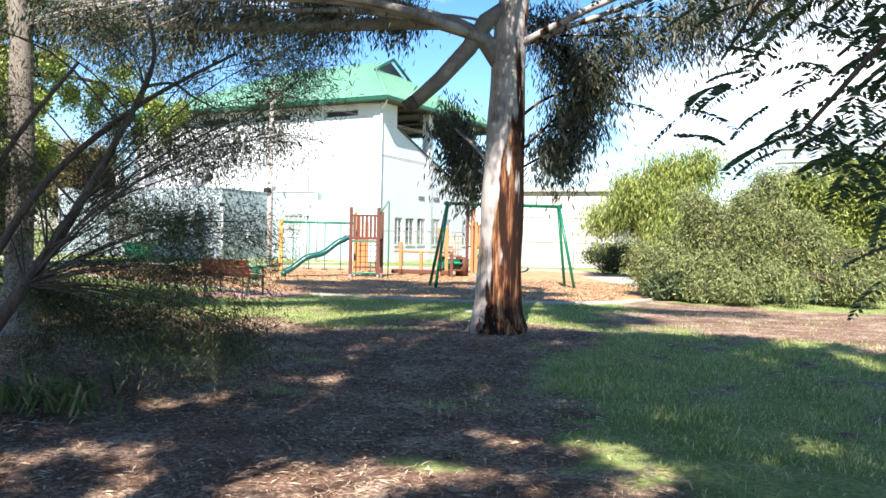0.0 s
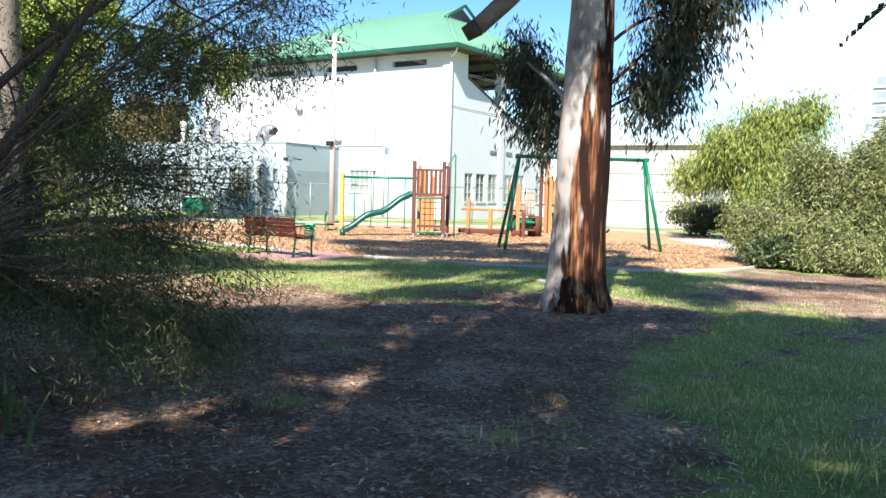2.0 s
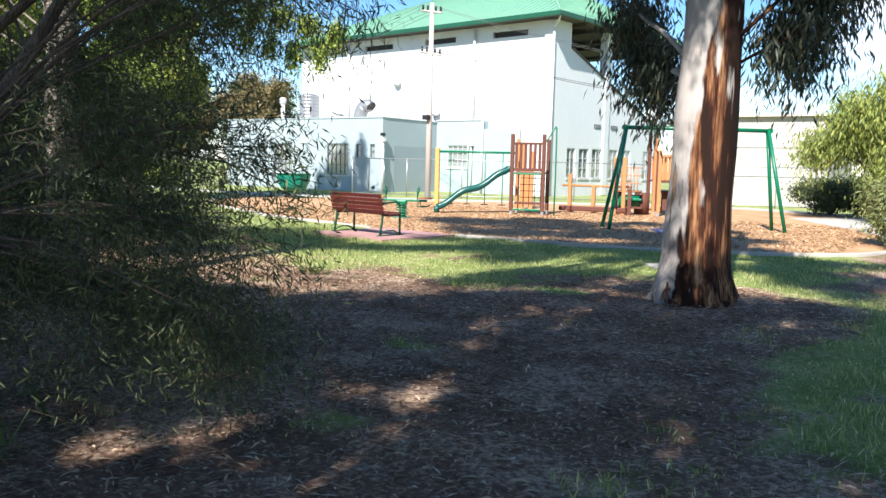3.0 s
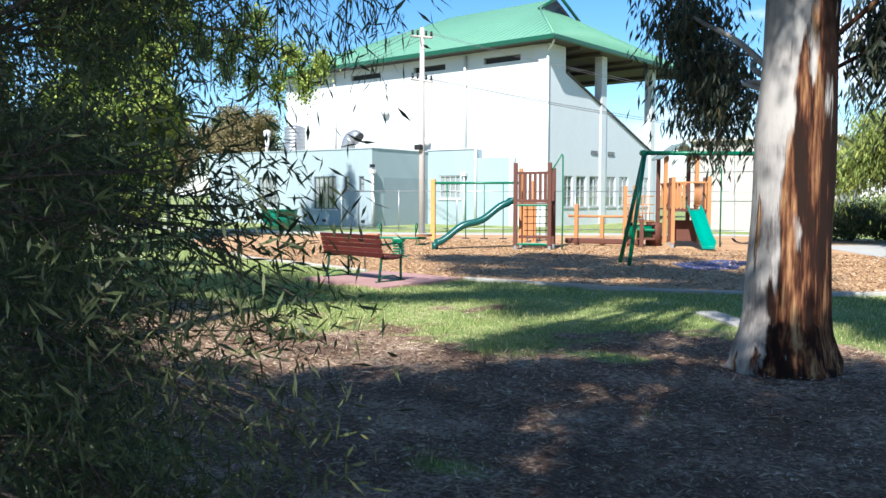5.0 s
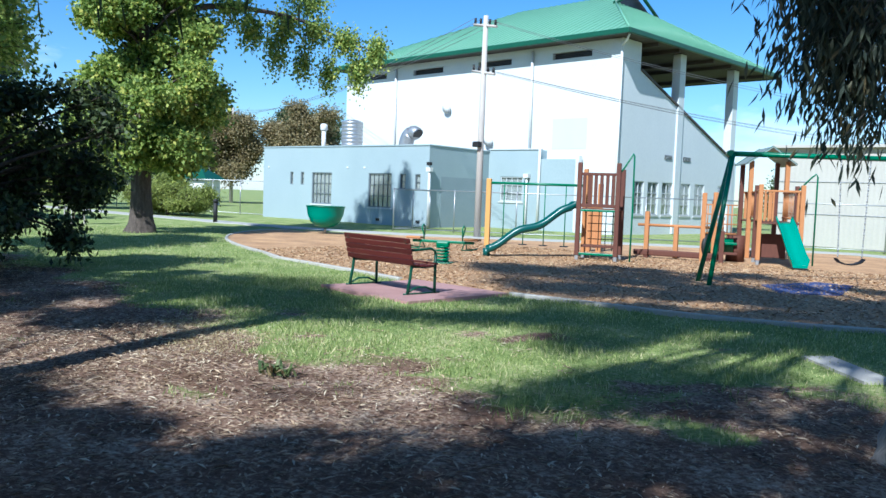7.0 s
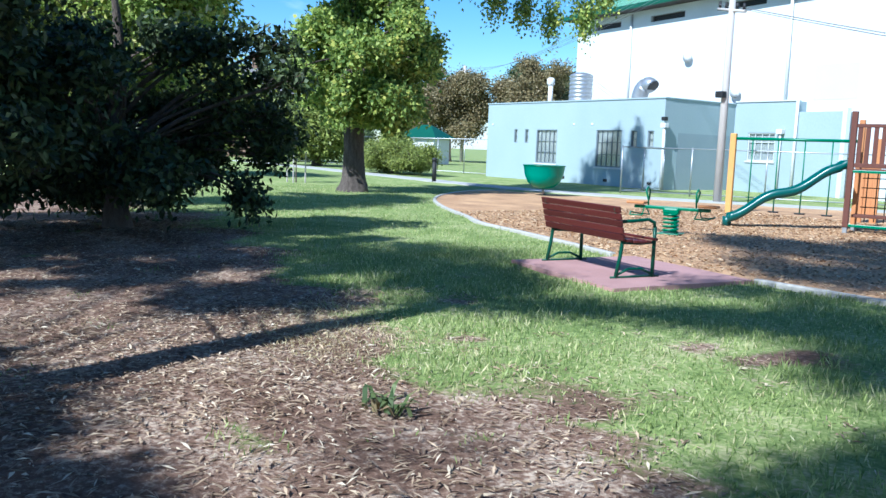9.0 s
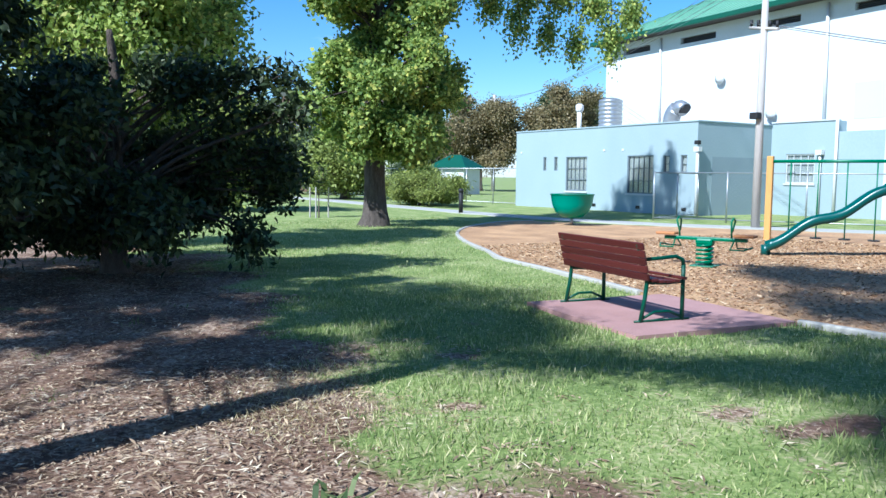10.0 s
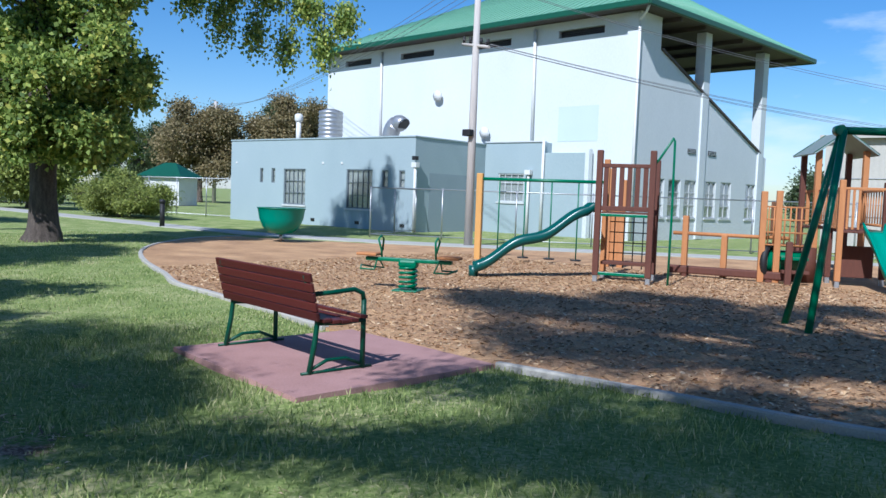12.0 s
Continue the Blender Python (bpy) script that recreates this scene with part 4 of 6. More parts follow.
for i in range(4):
    rod("net_rope", [(0.2 + i * 0.18, D - 0.02, PH), (0.2 + i * 0.18, D - 0.02, 0.2)], 0.012, M_BLACK, tw, seg=6)
for j in range(5):
    rod("net_rope", [(0.1, D - 0.02, 0.3 + j * 0.2), (W - 0.1, D - 0.02, 0.3 + j * 0.2)], 0.012, M_BLACK, tw, seg=6)
# the wavy slide
inv = tw.matrix_world.inverted()
S0, S1 = inv @ Vector((-13.15, 27.05, 1.33)), inv @ Vector((-14.85, 25.5, 0.16))
bm = bmesh.new()
sv_dir = (S1 - S0)
sv_dir.z = 0
run = sv_dir.length
sv_dir.normalize()
acr = Vector((-sv_dir.y, sv_dir.x, 0))
rows = []
for i in range(31):
    t = i / 30
    z = 1.33 - 1.17 * t + 0.06 * math.sin(t * 12.6 - 0.6)
    if t < 0.1:
        z = 1.33 - 0.3 * t * t * 10
    c = S0 + sv_dir * run * t
    c.z = 0.0
    row = []
    for u, dz in ((-0.26, 0.12), (-0.23, 0.13), (-0.2, 0.02), (0, -0.01), (0.2, 0.02), (0.23, 0.13), (0.26, 0.12), (0.22, -0.04), (0, -0.055), (-0.22, -0.04)):
        row.append(bm.verts.new(c + acr * u + Vector((0, 0, z + dz))))
    rows.append(row)
for a, b in zip(rows, rows[1:]):
    for k in range(10):
        q = bm.faces.new((a[k], a[(k + 1) % 10], b[(k + 1) % 10], b[k]))
        q.smooth = True
bm.faces.new(rows[0])
bm.faces.new(rows[-1][::-1])
part("slide", bm, M_DTEAL, tw, "dark teal wavy plastic slide")
rod("slide_foot", [S1 + Vector((0, 0, 0.05)), S1 + Vector((0, 0, -0.16))], 0.09, M_DTEAL, tw)
# climbing pole with a bent top
g0 = inv @ Vector((-11.78, 27.25, 0))
rod("climbing_pole", [(W, 0.05, 2.15), (W + 0.1, 0.06, 2.28), (g0.x - 0.02, g0.y, 2.66), (g0.x, g0.y, 2.6), (g0.x + 0.01, g0.y, 1.2), (g0.x, g0.y, -0.05)], 0.022, M_GREEN, tw, "green climbing pole")

# overhead rail with hanging steps, behind the tower
A1, B1 = Vector((-17.35, 28.95, 0)), Vector((-14.55, 30.1, 0))
ang = math.degrees(math.atan2(B1.y - A1.y, B1.x - A1.x))
L1 = (B1 - A1).length
hs = root("hanging_step_bridge", pose(A1.x, A1.y, 0.0, 0, 0, ang), "green overhead rail with hanging steps between timber posts", "play bridge")
block("post", (0, 0, 1.02), (0.15, 0.15, 2.08), M_YELLOW, hs, "yellow timber post", bevel=0.02)
rod("top_rail", [(0, 0, 1.93), (L1, 0, 1.93)], 0.04, M_GREEN, hs)
for i in range(4):
    x = 0.48 + i * 0.62
    rod("hanger", [(x, 0, 1.93), (x, 0, 0.12)], 0.017, M_GREEN, hs, seg=6)
    rod("step", [(x, 0, 0.10), (x, 0, 0.13)], 0.13, M_BLACK, hs, seg=12)
for dx, h in ((0, 2.25), (0.32, 2.0)):
    block("post", (L1 + dx, 0, h / 2), (0.15, 0.13, h), M_ORANGE, hs, "orange timber post", bevel=0.02)
block("panel", (L1 + 0.16, 0.0, 0.75), (0.2, 0.04, 1.2), M_ORANGE, hs)

# balance beam with a handrail
A2, B2 = Vector((-12.6, 29.6, 0)), Vector((-10.75, 29.95, 0))
ang = math.degrees(math.atan2(B2.y - A2.y, B2.x - A2.x))
L2 = (B2 - A2).length
bb = root("balance_bridge", pose(A2.x, A2.y, 0.012, 0, 0, ang), "low brown balance log with an orange handrail", "balance beam")
block("log", (L2 / 2, -0.02, 0.14), (L2 + 0.4, 0.16, 0.16), M_BROWN, bb, bevel=0.03)
for x, h in ((0.05, 1.25), (0.85, 0.88)):
    block("post", (x, 0.3, h / 2), (0.12, 0.12, h), M_ORANGE, bb, bevel=0.015)
rod("handrail", [(-0.2, 0.3, 0.88), (L2 + 0.2, 0.3, 0.88)], 0.04, M_ORANGE, bb)
for x in (0.15, L2 - 0.1):
    block("support", (x, -0.02, 0.03), (0.12, 0.12, 0.1), M_BROWN, bb)

M_ROOFP = surface("play_roof_panel", (0.23, 0.28, 0.26), (0.17, 0.21, 0.2), 0.5, scale=3)
# second tower, roofed, with a teal slide
w2 = root("roofed_play_tower", pose(-10.15, 30.1, 0.012, 0, 0, 24), "orange timber play tower with a small roof and teal slide", "play tower")
# railed front platform
FX, FY = 0.47, -0.16
for x, y, mt in ((0, 0, M_ORANGE), (1.0, 0, M_ORANGE), (0, 1.0, M_BROWN), (1.0, 1.0, M_BROWN)):
    p = block("post", (FX + x, FY + y, 1.09), (0.11, 0.11, 1.94), mt, w2, bevel=0.012)
    block("shoe", (FX + x, FY + y, 0.06), (0.085, 0.085, 0.14), M_GALV, p, "galvanised post shoe")
for i in range(5):
    block("deck_board", (FX + 0.5, FY + 0.05 + i * 0.225, 1.08), (0.96, 0.205, 0.05), M_BROWN, w2)
block("top_rail", (FX + 0.5, FY, 1.9), (0.9, 0.045, 0.05), M_ORANGE, w2)
block("top_rail", (FX + 1.0, FY + 0.5, 1.9), (0.045, 0.9, 0.05), M_ORANGE, w2)
block("top_rail", (FX, FY + 0.5, 1.9), (0.045, 0.9, 0.05), M_ORANGE, w2)
for x in (0.11, 0.21, 0.31, 0.9):
    block("baluster", (FX + x, FY, 1.5), (0.045, 0.028, 0.76), M_ORANGE, w2)
for i in range(6):
    block("baluster", (FX + 1.0, FY + 0.14 + i * 0.145, 1.5), (0.028, 0.045, 0.76), M_ORANGE, w2)
    block("baluster", (FX, FY + 0.14 + i * 0.145, 1.5), (0.028, 0.085, 0.76), M_ORANGE, w2)
block("under_panel", (FX + 0.42, FY + 0.55, 0.48), (0.62, 0.05, 0.62), M_BROWN, w2, "dark brown panel below the deck")
# roofed tower behind, joined by a railed bridge
RC = Vector((0.885, 3.2, 0))
RZ = Matrix.Rotation(radians(9), 3, "Z")


def at(x, y, z):
    return RC + RZ @ Vector((x, y, 0)) + Vector((0, 0, z))


for x, y, mt in ((-0.5, -0.5, M_ORANGE), (0.5, -0.5, M_ORANGE), (-0.5, 0.5, M_BROWN), (0.5, 0.5, M_BROWN)):
    block("post", at(x, y, 1.4), (0.12, 0.12, 2.8), mt, w2, turn=RZ, bevel=0.012)
for i in range(5):
    block("deck_board", at(0, -0.44 + i * 0.22, 1.08), (0.98, 0.2, 0.05), M_BROWN, w2, turn=RZ)
for i in range(6):
    block("baluster", at(-0.36 + i * 0.145, 0.5, 1.5), (0.085, 0.03, 0.76), M_ORANGE, w2, turn=RZ)
block("top_rail", at(0, 0.5, 1.9), (0.92, 0.045, 0.06), M_ORANGE, w2, turn=RZ)
for k, side in ((-0.44, 0), (0.44, 1)):
    a0, a1 = Vector((FX + 0.5 + k, FY + 1.02, 1.9)), at(k, -0.46, 1.9)
    rod("bridge_rail", [a0, a1], 0.028, M_ORANGE, w2, seg=8)
    rod("bridge_rail", [a0 - Vector((0, 0, 0.7)), a1 - Vector((0, 0, 0.7))], 0.028, M_ORANGE, w2, seg=8)
    for i in range(9):
        c = a0.lerp(a1, (i + 0.5) / 9)
        rod("bridge_baluster", [c, c - Vector((0, 0, 0.7))], 0.014, M_ORANGE, w2, seg=6)
for i in range(9):
    c = Vector((FX + 0.5, FY + 1.0, 1.08)).lerp(at(0, -0.5, 1.08), (i + 0.5) / 9)
    block("bridge_board", c, (0.86, 0.17, 0.05), M_BROWN, w2)
for s in (-1, 1):
    bm = bmesh.new()
    box(bm, (0, 0, 0), (0.86, 1.5, 0.035), RZ @ Matrix.Rotation(radians(s * 36), 3, "Y"), 0.008)
    bmesh.ops.translate(bm, vec=at(s * 0.335, 0, 2.95), verts=bm.verts)
    part("roof_panel", bm, M_ROOFP, w2, "dull grey-green roof panel")
for y in (-0.72, 0.72):
    rod("gable_trim", [at(-0.68, y, 2.71), at(0, y, 3.21), at(0.68, y, 2.71)], 0.028, M_TRIM, w2, seg=6)
for i in range(7):
    rod("cage_bar", [(-0.78 + i * 0.1, 0.1, 0.75), (-0.78 + i * 0.1, 0.1, 1.5)], 0.016, M_ORANGE, w2, seg=6)
for z in (0.75, 1.0, 1.25, 1.5):
    rod("cage_rail", [(-0.85, 0.1, z), (-0.05, 0.1, z)], 0.018, M_ORANGE, w2, seg=6)
# teal slide
bm = bmesh.new()
rows = []
for i in range(17):
    t = i / 16
    y, z = FY - 0.02 - 1.28 * t, 1.1 - 0.98 * t ** 0.92 + 0.05 * math.sin(t * 6.0)
    row = [bm.verts.new((FX + 0.58 + 0.26 * t + u * 0.74, y, z + dz)) for u, dz in ((-0.28, 0.16), (-0.24, 0.17), (-0.2, 0.02), (0.2, 0.02), (0.24, 0.17), (0.28, 0.16), (0.22, -0.05), (-0.22, -0.05))]
    rows.append(row)
for a, b in zip(rows, rows[1:]):
    for k in range(8):
        q = bm.faces.new((a[k], a[(k + 1) % 8], b[(k + 1) % 8], b[k]))
        q.smooth = True
bm.faces.new(rows[0])
bm.faces.new(rows[-1][::-1])
part("slide", bm, M_TEAL, w2, "teal plastic slide")
bm = bmesh.new()
tube(bm, [(0.0, 0.75, 0.0), (0.0, 0.75, 0.7)], [0.24, 0.24], 20)
part("drum_panel", bm, M_BROWN, w2, "dark brown drum")
rod("climbing_pole", [(FX + 1.0, 0.6, 1.95), (FX + 1.25, 0.55, 2.25), (FX + 1.38, 0.5, 2.38), (FX + 1.42, 0.5, 2.3), (FX + 1.42, 0.5, -0.05)], 0.022, M_GREEN, w2)
bm = bmesh.new()
tube(bm, [(-0.72 + 0.12 * math.cos(a), 0.26 * math.cos(a) + 0.3, 0.40 + 0.32 * math.sin(a)) for a in np.linspace(0, 6.2832, 24)], 0.07, 8)
part("tyre_ring", bm, M_BLACK, w2, "black tyre ring")
for x, h in ((-0.6, 1.82), (-0.88, 1.8)):
    block("post", (x, 0.1, h / 2), (0.12, 0.12, h), M_ORANGE, w2, bevel=0.012)
for x in (-0.62,):
    block("panel", (x, 0.6, 1.25), (0.05, 0.8, 0.7), M_ORANGE, w2)
for i in range(3):
    block("stair_tread", (-0.28 - 0.0, -0.15 + i * 0.2, 0.25 + i * 0.25), (0.5, 0.22, 0.06), M_BROWN if i != 1 else M_GREEN, w2)
rod("crawl_tube", [(-0.75, 0.35, 0.42), (-0.1, 0.35, 0.42)], 0.22, M_GREEN, w2, "green crawl tube", seg=16)
block("low_post", (-0.42, -0.28, 0.42), (0.12, 0.12, 0.84), M_BROWN, w2, bevel=0.012)

# ---- fences, pole, wires ----


def fence(a, b, h, spacing, label, mesh=True):
    a, b = Vector((*a, 0)), Vector((*b, 0))
    d = b - a
    L = d.length
    fr = root("chain_link_fence", pose(a.x, a.y, 0, 0, 0, math.degrees(math.atan2(d.y, d.x))), label, "fence")
    n = max(1, round(L / spacing))
    for i in range(n + 1):
        rod("post", [(L * i / n, 0, -0.05), (L * i / n, 0, h)], 0.028, M_GALV, fr, seg=6)
    rod("top_rail", [(0, 0, h - 0.05), (L, 0, h - 0.05)], 0.024, M_GALV, fr, seg=6)
    rod("bottom_rail", [(0, 0, 0.08), (L, 0, 0.08)], 0.02, M_GALV, fr, seg=6)
    if mesh:
        s = 0.16
        ks = np.arange(-h, L, s)
        v = []
        for k in ks:
            for sg in (1, -1):
                x0, z0, x1, z1 = (k, 0.08, k + h, h - 0.05) if sg > 0 else (k, h - 0.05, k + h, 0.08)
                if x0 < 0:
                    f = -x0 / (x1 - x0)
                    x0, z0 = 0, z0 + (z1 - z0) * f
                if x1 > L:
                    f = (L - x0) / (x1 - x0)
                    x1, z1 = L, z0 + (z1 - z0) * f
                w = 0.0017
                v.append([(x0, 0, z0 - w), (x0, 0, z0 + w), (x1, 0, z1 + w), (x1, 0, z1 - w)])
        quads("wire_mesh", np.array(v), M_GALV, fr, "thin woven wire")
    return fr


fence((-25.6, 33.7), (-14.6, 39.9), 1.75, 2.7, "galvanised chain-link fence behind the playground path")
fence((-14.6, 39.9), (-6.0, 42.2), 1.75, 2.7, "galvanised chain-link fence in front of the shed")
fence((-25.6, 33.7), (-27.2, 37.9), 1.75, 2.2, "galvanised chain-link fence meeting the annex")
fence((-39.4, 38.4), (-66, 36.5), 2.0, 2.4, "galvanised chain-link fence beyond the hedge")
up = root("utility_pole", pose(-20.9, 33.2, 0), "grey weathered timber power pole with cross-arms and cables", "utility pole")
rod("pole", [(0, 0, -0.1), (0, 0, 4), (0.02, 0, 8.1)], [0.14, 0.12, 0.09], M_POLE, up)
for z, dx in ((7.75, 0.0), (6.05, 0.0)):
    arm = rod("cross_arm", [(-0.62, 0.15, z + 0.12), (0.62, -0.15, z - 0.12)], 0.055, M_POLE, up, seg=6)
    for k in (-0.55, -0.25, 0.25, 0.55):
        rod("insulator", [(k, 0.14 * -k / 0.6, z - 0.2 * k + 0.05), (k, 0.14 * -k / 0.6, z - 0.2 * k + 0.24)], 0.045, M_BLACK, arm, seg=8)
block("junction_box", (-0.02, -0.2, 3.42), (0.28, 0.22, 0.2), M_BLACK, up, bevel=0.02)


def cable(a, b, sag, r=0.012):
    a, b = Vector(a), Vector(b)
    pts = []
    for i in range(17):
        t = i / 16
        p = a.lerp(b, t)
        p.z -= sag * 4 * t * (1 - t)
        pts.append(p)
    o = rod("power_cable", pts, r, M_WIRE, None, seg=4)
    tagged(o, "thin dark overhead power cable strung from the pole", "cable", "overhead cables")


for k, z in ((-0.55, 8.05), (-0.25, 7.98), (0.25, 7.88), (0.55, 7.8)):
    cable((-20.9 + k, 33.2, z), (-75, 62 + k, 9.6 + 0.5 * k), 1.1, 0.010)
for k, z in ((-0.55, 6.3), (-0.2, 6.2), (0.25, 6.12), (0.55, 6.05)):
    cable((-20.9 + k, 33.2, z), (0.5 + k, 72 + k, 5.2 + 0.4 * k), 1.2, 0.008)
cable((-20.9, 33.2, 8.0), (0.2, 72, 7.2), 1.5, 0.008)
cable((-20.6, 33.2, 7.85), (0.7, 72, 6.9), 1.5, 0.008)
east_pole = root("utility_pole", pose(0.5, 72, 0), "distant timber power pole behind the shed", "utility pole")
rod("pole", [(0, 0, 0), (0, 0, 7.6)], [0.18, 0.13], M_POLE, east_pole)
for z in (7.05, 5.3):
    block("cross_arm", (0, 0, z - 0.08), (2.0, 0.14, 0.14), M_POLE, east_pole)
far_pole = root("utility_pole", pose(-75, 62, 0), "distant timber power pole beyond the trees", "utility pole")
rod("pole", [(0, 0, 0), (0, 0, 10)], [0.2, 0.14], M_POLE, far_pole)
block("cross_arm", (0, 0, 9.5), (2.2, 0.15, 0.15), M_POLE, far_pole)

boll = root("park_bollard", pose(-32.6, 30.0, 0.0), "short black bollard beside the path", "bollard")
rod("post", [(0, 0, 0), (0, 0, 0.85)], 0.09, M_BLACK, boll)
rod("cap", [(0, 0, 0.85), (0, 0, 0.95), (0, 0, 1.0)], [0.11, 0.11, 0.05], M_BLACK, boll)

hut = root("park_hut", pose(-63, 49.5, 0, 0, 0, 25), "small white hut with a green hipped roof beyond the fence", "hut")
block("wall", (0, 0, 1.1), (3.2, 2.6, 2.2), M_PIPE, hut)
bm = bmesh.new()
vs = [bm.verts.new(p) for p in ((-2.0, -1.7, 2.2), (2.0, -1.7, 2.2), (2.0, 1.7, 2.2), (-2.0, 1.7, 2.2), (-0.5, 0, 3.3), (0.5, 0, 3.3))]
for q in ((0, 1, 5, 4), (1, 2, 5), (2, 3, 4, 5), (3, 0, 4), (0, 3, 2, 1)):
    bm.faces.new([vs[i] for i in q])
part("roof", bm, M_TRIM, hut, "green hipped roof")
house = root("far_house", pose(-78, 38, 0, 0, 0, 60), "brown brick house with a grey roof far beyond the lawn", "house")
block("wall", (0, 0, 2.8), (12, 8, 5.6), M_BRICK, house)
bm = bmesh.new()
vs = [bm.verts.new(p) for p in ((-6.6, -4.6, 5.6), (6.6, -4.6, 5.6), (6.6, 4.6, 5.6), (-6.6, 4.6, 5.6), (-3, 0, 8.0), (3, 0, 8.0))]
for q in ((0, 1, 5, 4), (1, 2, 5), (2, 3, 4, 5), (3, 0, 4), (0, 3, 2, 1)):
    bm.faces.new([vs[i] for i in q])
part("roof", bm, M_TILES, house)
for x in (-3.5, 0, 3.5):
    block("window", (x, -4.02, 3.8), (1.6, 0.1, 1.3), M_FLATGLASS, house)
block("chimney", (2, 1, 8.2), (0.7, 0.7, 1.8), M_BRICK, house)

# ---- trees ----


def clump_tree(name, label, base, trunk, clumps, bark, leaf, size, droop, twigs, per, seed, category="tree", spread=0.12, kind_part="crown", hang=0.0, thin=1.0, low=0.0):
    """A tapered trunk through local points (x, y, z, r), a limb to each clump (x, y, z, rx, ry, rz), twigs within it and leaves along the twigs."""
    rng = np.random.default_rng(seed)
    t = root(name, pose(*base), label, category)
    bm = bmesh.new()
    pts = [Vector(p[:3]) for p in trunk]
    line = smooth_line([tuple(p) for p in pts], 6)
    rad = np.interp(np.linspace(0, len(pts) - 1, len(line)), range(len(pts)), [p[3] for p in trunk])
    ring = 16 if max(rad) > 0.15 else 8
    tube(bm, line, list(rad), ring)
    for v in bm.verts:
        q = v.co * 2.3
        k = noise.noise(Vector((q.x * 2, q.y * 2, q.z * 0.5))) * 0.10
        c = min(line, key=lambda s: abs(s.z - v.co.z))
        flare = max(0.0, 0.45 - v.co.z) * 0.5 * (1 + noise.noise(v.co * 5))
        v.co.x += (v.co.x - c.x) * (k + flare)
        v.co.y += (v.co.y - c.y) * (k + flare)
    leaves_p, leaves_d = [], []
    top = line[-1].z
    for cl in clumps:
        c = Vector(cl[:3])
        rr = np.array(cl[3:6])
        dens = cl[6] if len(cl) > 6 else 1.0
        hz = min(top * 0.98, max(0.25 * top, c.z - 0.55 * math.hypot(c.x, c.y) - 0.2))
        hz = max(hz, low if c.z > low + 0.3 else 0.72 * low if c.z > 0.72 * low else 0.0)
        i = min(range(len(line)), key=lambda j: abs(line[j].z - hz) + 0.3 * math.hypot(line[j].x - c.x, line[j].y - c.y))
        s = line[i]
        r0 = min(rad[i] * 0.4, thin * (0.012 + 0.011 * (c - s).length))
        m1 = s.lerp(c, 0.35) + Vector((*rng.normal(0, 0.12, 2), 0.25 * (c - s).length * 0.3))
        m2 = s.lerp(c, 0.7) + Vector((*rng.normal(0, 0.15, 2), 0.25 * (c - s).length * 0.25))
        limb = smooth_line([tuple(s), tuple(m1), tuple(m2), tuple(c)], 4)
        tube(bm, limb, list(np.linspace(r0, 0.012 * thin, len(limb))), 6, False)
        nt = max(3, int(twigs * dens))
        dirs = unit(rng.normal(size=(nt, 3)))
        ends = np.array(c) + dirs * rr * rng.uniform(0.3, 1.15, (nt, 1)) ** 0.8
        ends[:, 2] -= hang * rng.uniform(0, 1, nt) ** 2
        starts = np.array([limb[int(k)] for k in rng.integers(len(limb) * 3 // 4, len(limb), nt)]) + (ends - np.array(c)) * 0.25
        for a, b in zip(starts, ends):
            kink = (a + b) / 2 + rng.normal(0, 0.08, 3) * rr
            tube(bm, [a, kink, b], [0.010 * thin, 0.007 * thin, 0.003 * thin], 4, False)
        u = rng.uniform(0.3, 1.08, (nt, per, 1))
        p = starts[:, None] * (1 - u) + ends[:, None] * u + rng.normal(0, spread, (nt, per, 3))
        out = unit((ends - starts)[:, None] * 0.6 + rng.normal(0, 0.55, (nt, per, 3)))
        d = unit(out * (1 - droop) + np.array([0, 0, -1.0]) * droop)
        leaves_p.append(p.reshape(-1, 3))
        leaves_d.append(d.reshape(-1, 3))
    part("trunk", bm, bark, t)
    p, d = np.concatenate(leaves_p), np.concatenate(leaves_d)
    keep = p[:, 2] + d[:, 2] * size[0] + base[2] > 0.02
    p, d = p[keep], d[keep]
    n = len(p)
    quads(kind_part, leaf_quads(p, d, rng.uniform(0.65, 1.25, n) * size[0], rng.uniform(0.7, 1.2, n) * size[1], rng), leaf, t)
    return t


def ball_clumps(rng, n, c, r, cr):
    """Clumps spread over an egg-shaped crown."""
    d = unit(rng.normal(size=(n, 3)))
    p = np.array(c) + d * np.array(r) * rng.uniform(0.35, 1.0, (n, 1))
    return [(*q, *(rng.uniform(0.7, 1.2) * np.array(cr))) for q in p]


def canopy(rng, over, n, lo, hi, r, base, dens=1.0):
    """Clumps of a high crown spread so that its shade falls within an outline on the ground."""
    xs, ys = [q[0] for q in over], [q[1] for q in over]
    out = []
    while len(out) < n:
        x, y = rng.uniform(min(xs), max(xs)), rng.uniform(min(ys), max(ys))
        if inside(over, np.array([x]), np.array([y]))[0] > 0:
            z = rng.uniform(lo, hi)
            k = rng.uniform(0.7, 1.25) * r
            out.append((x + SUN.x / SUN.z * z - base[0], y + SUN.y / SUN.z * z - base[1], z, k, k, k * 0.6, dens))
    return out


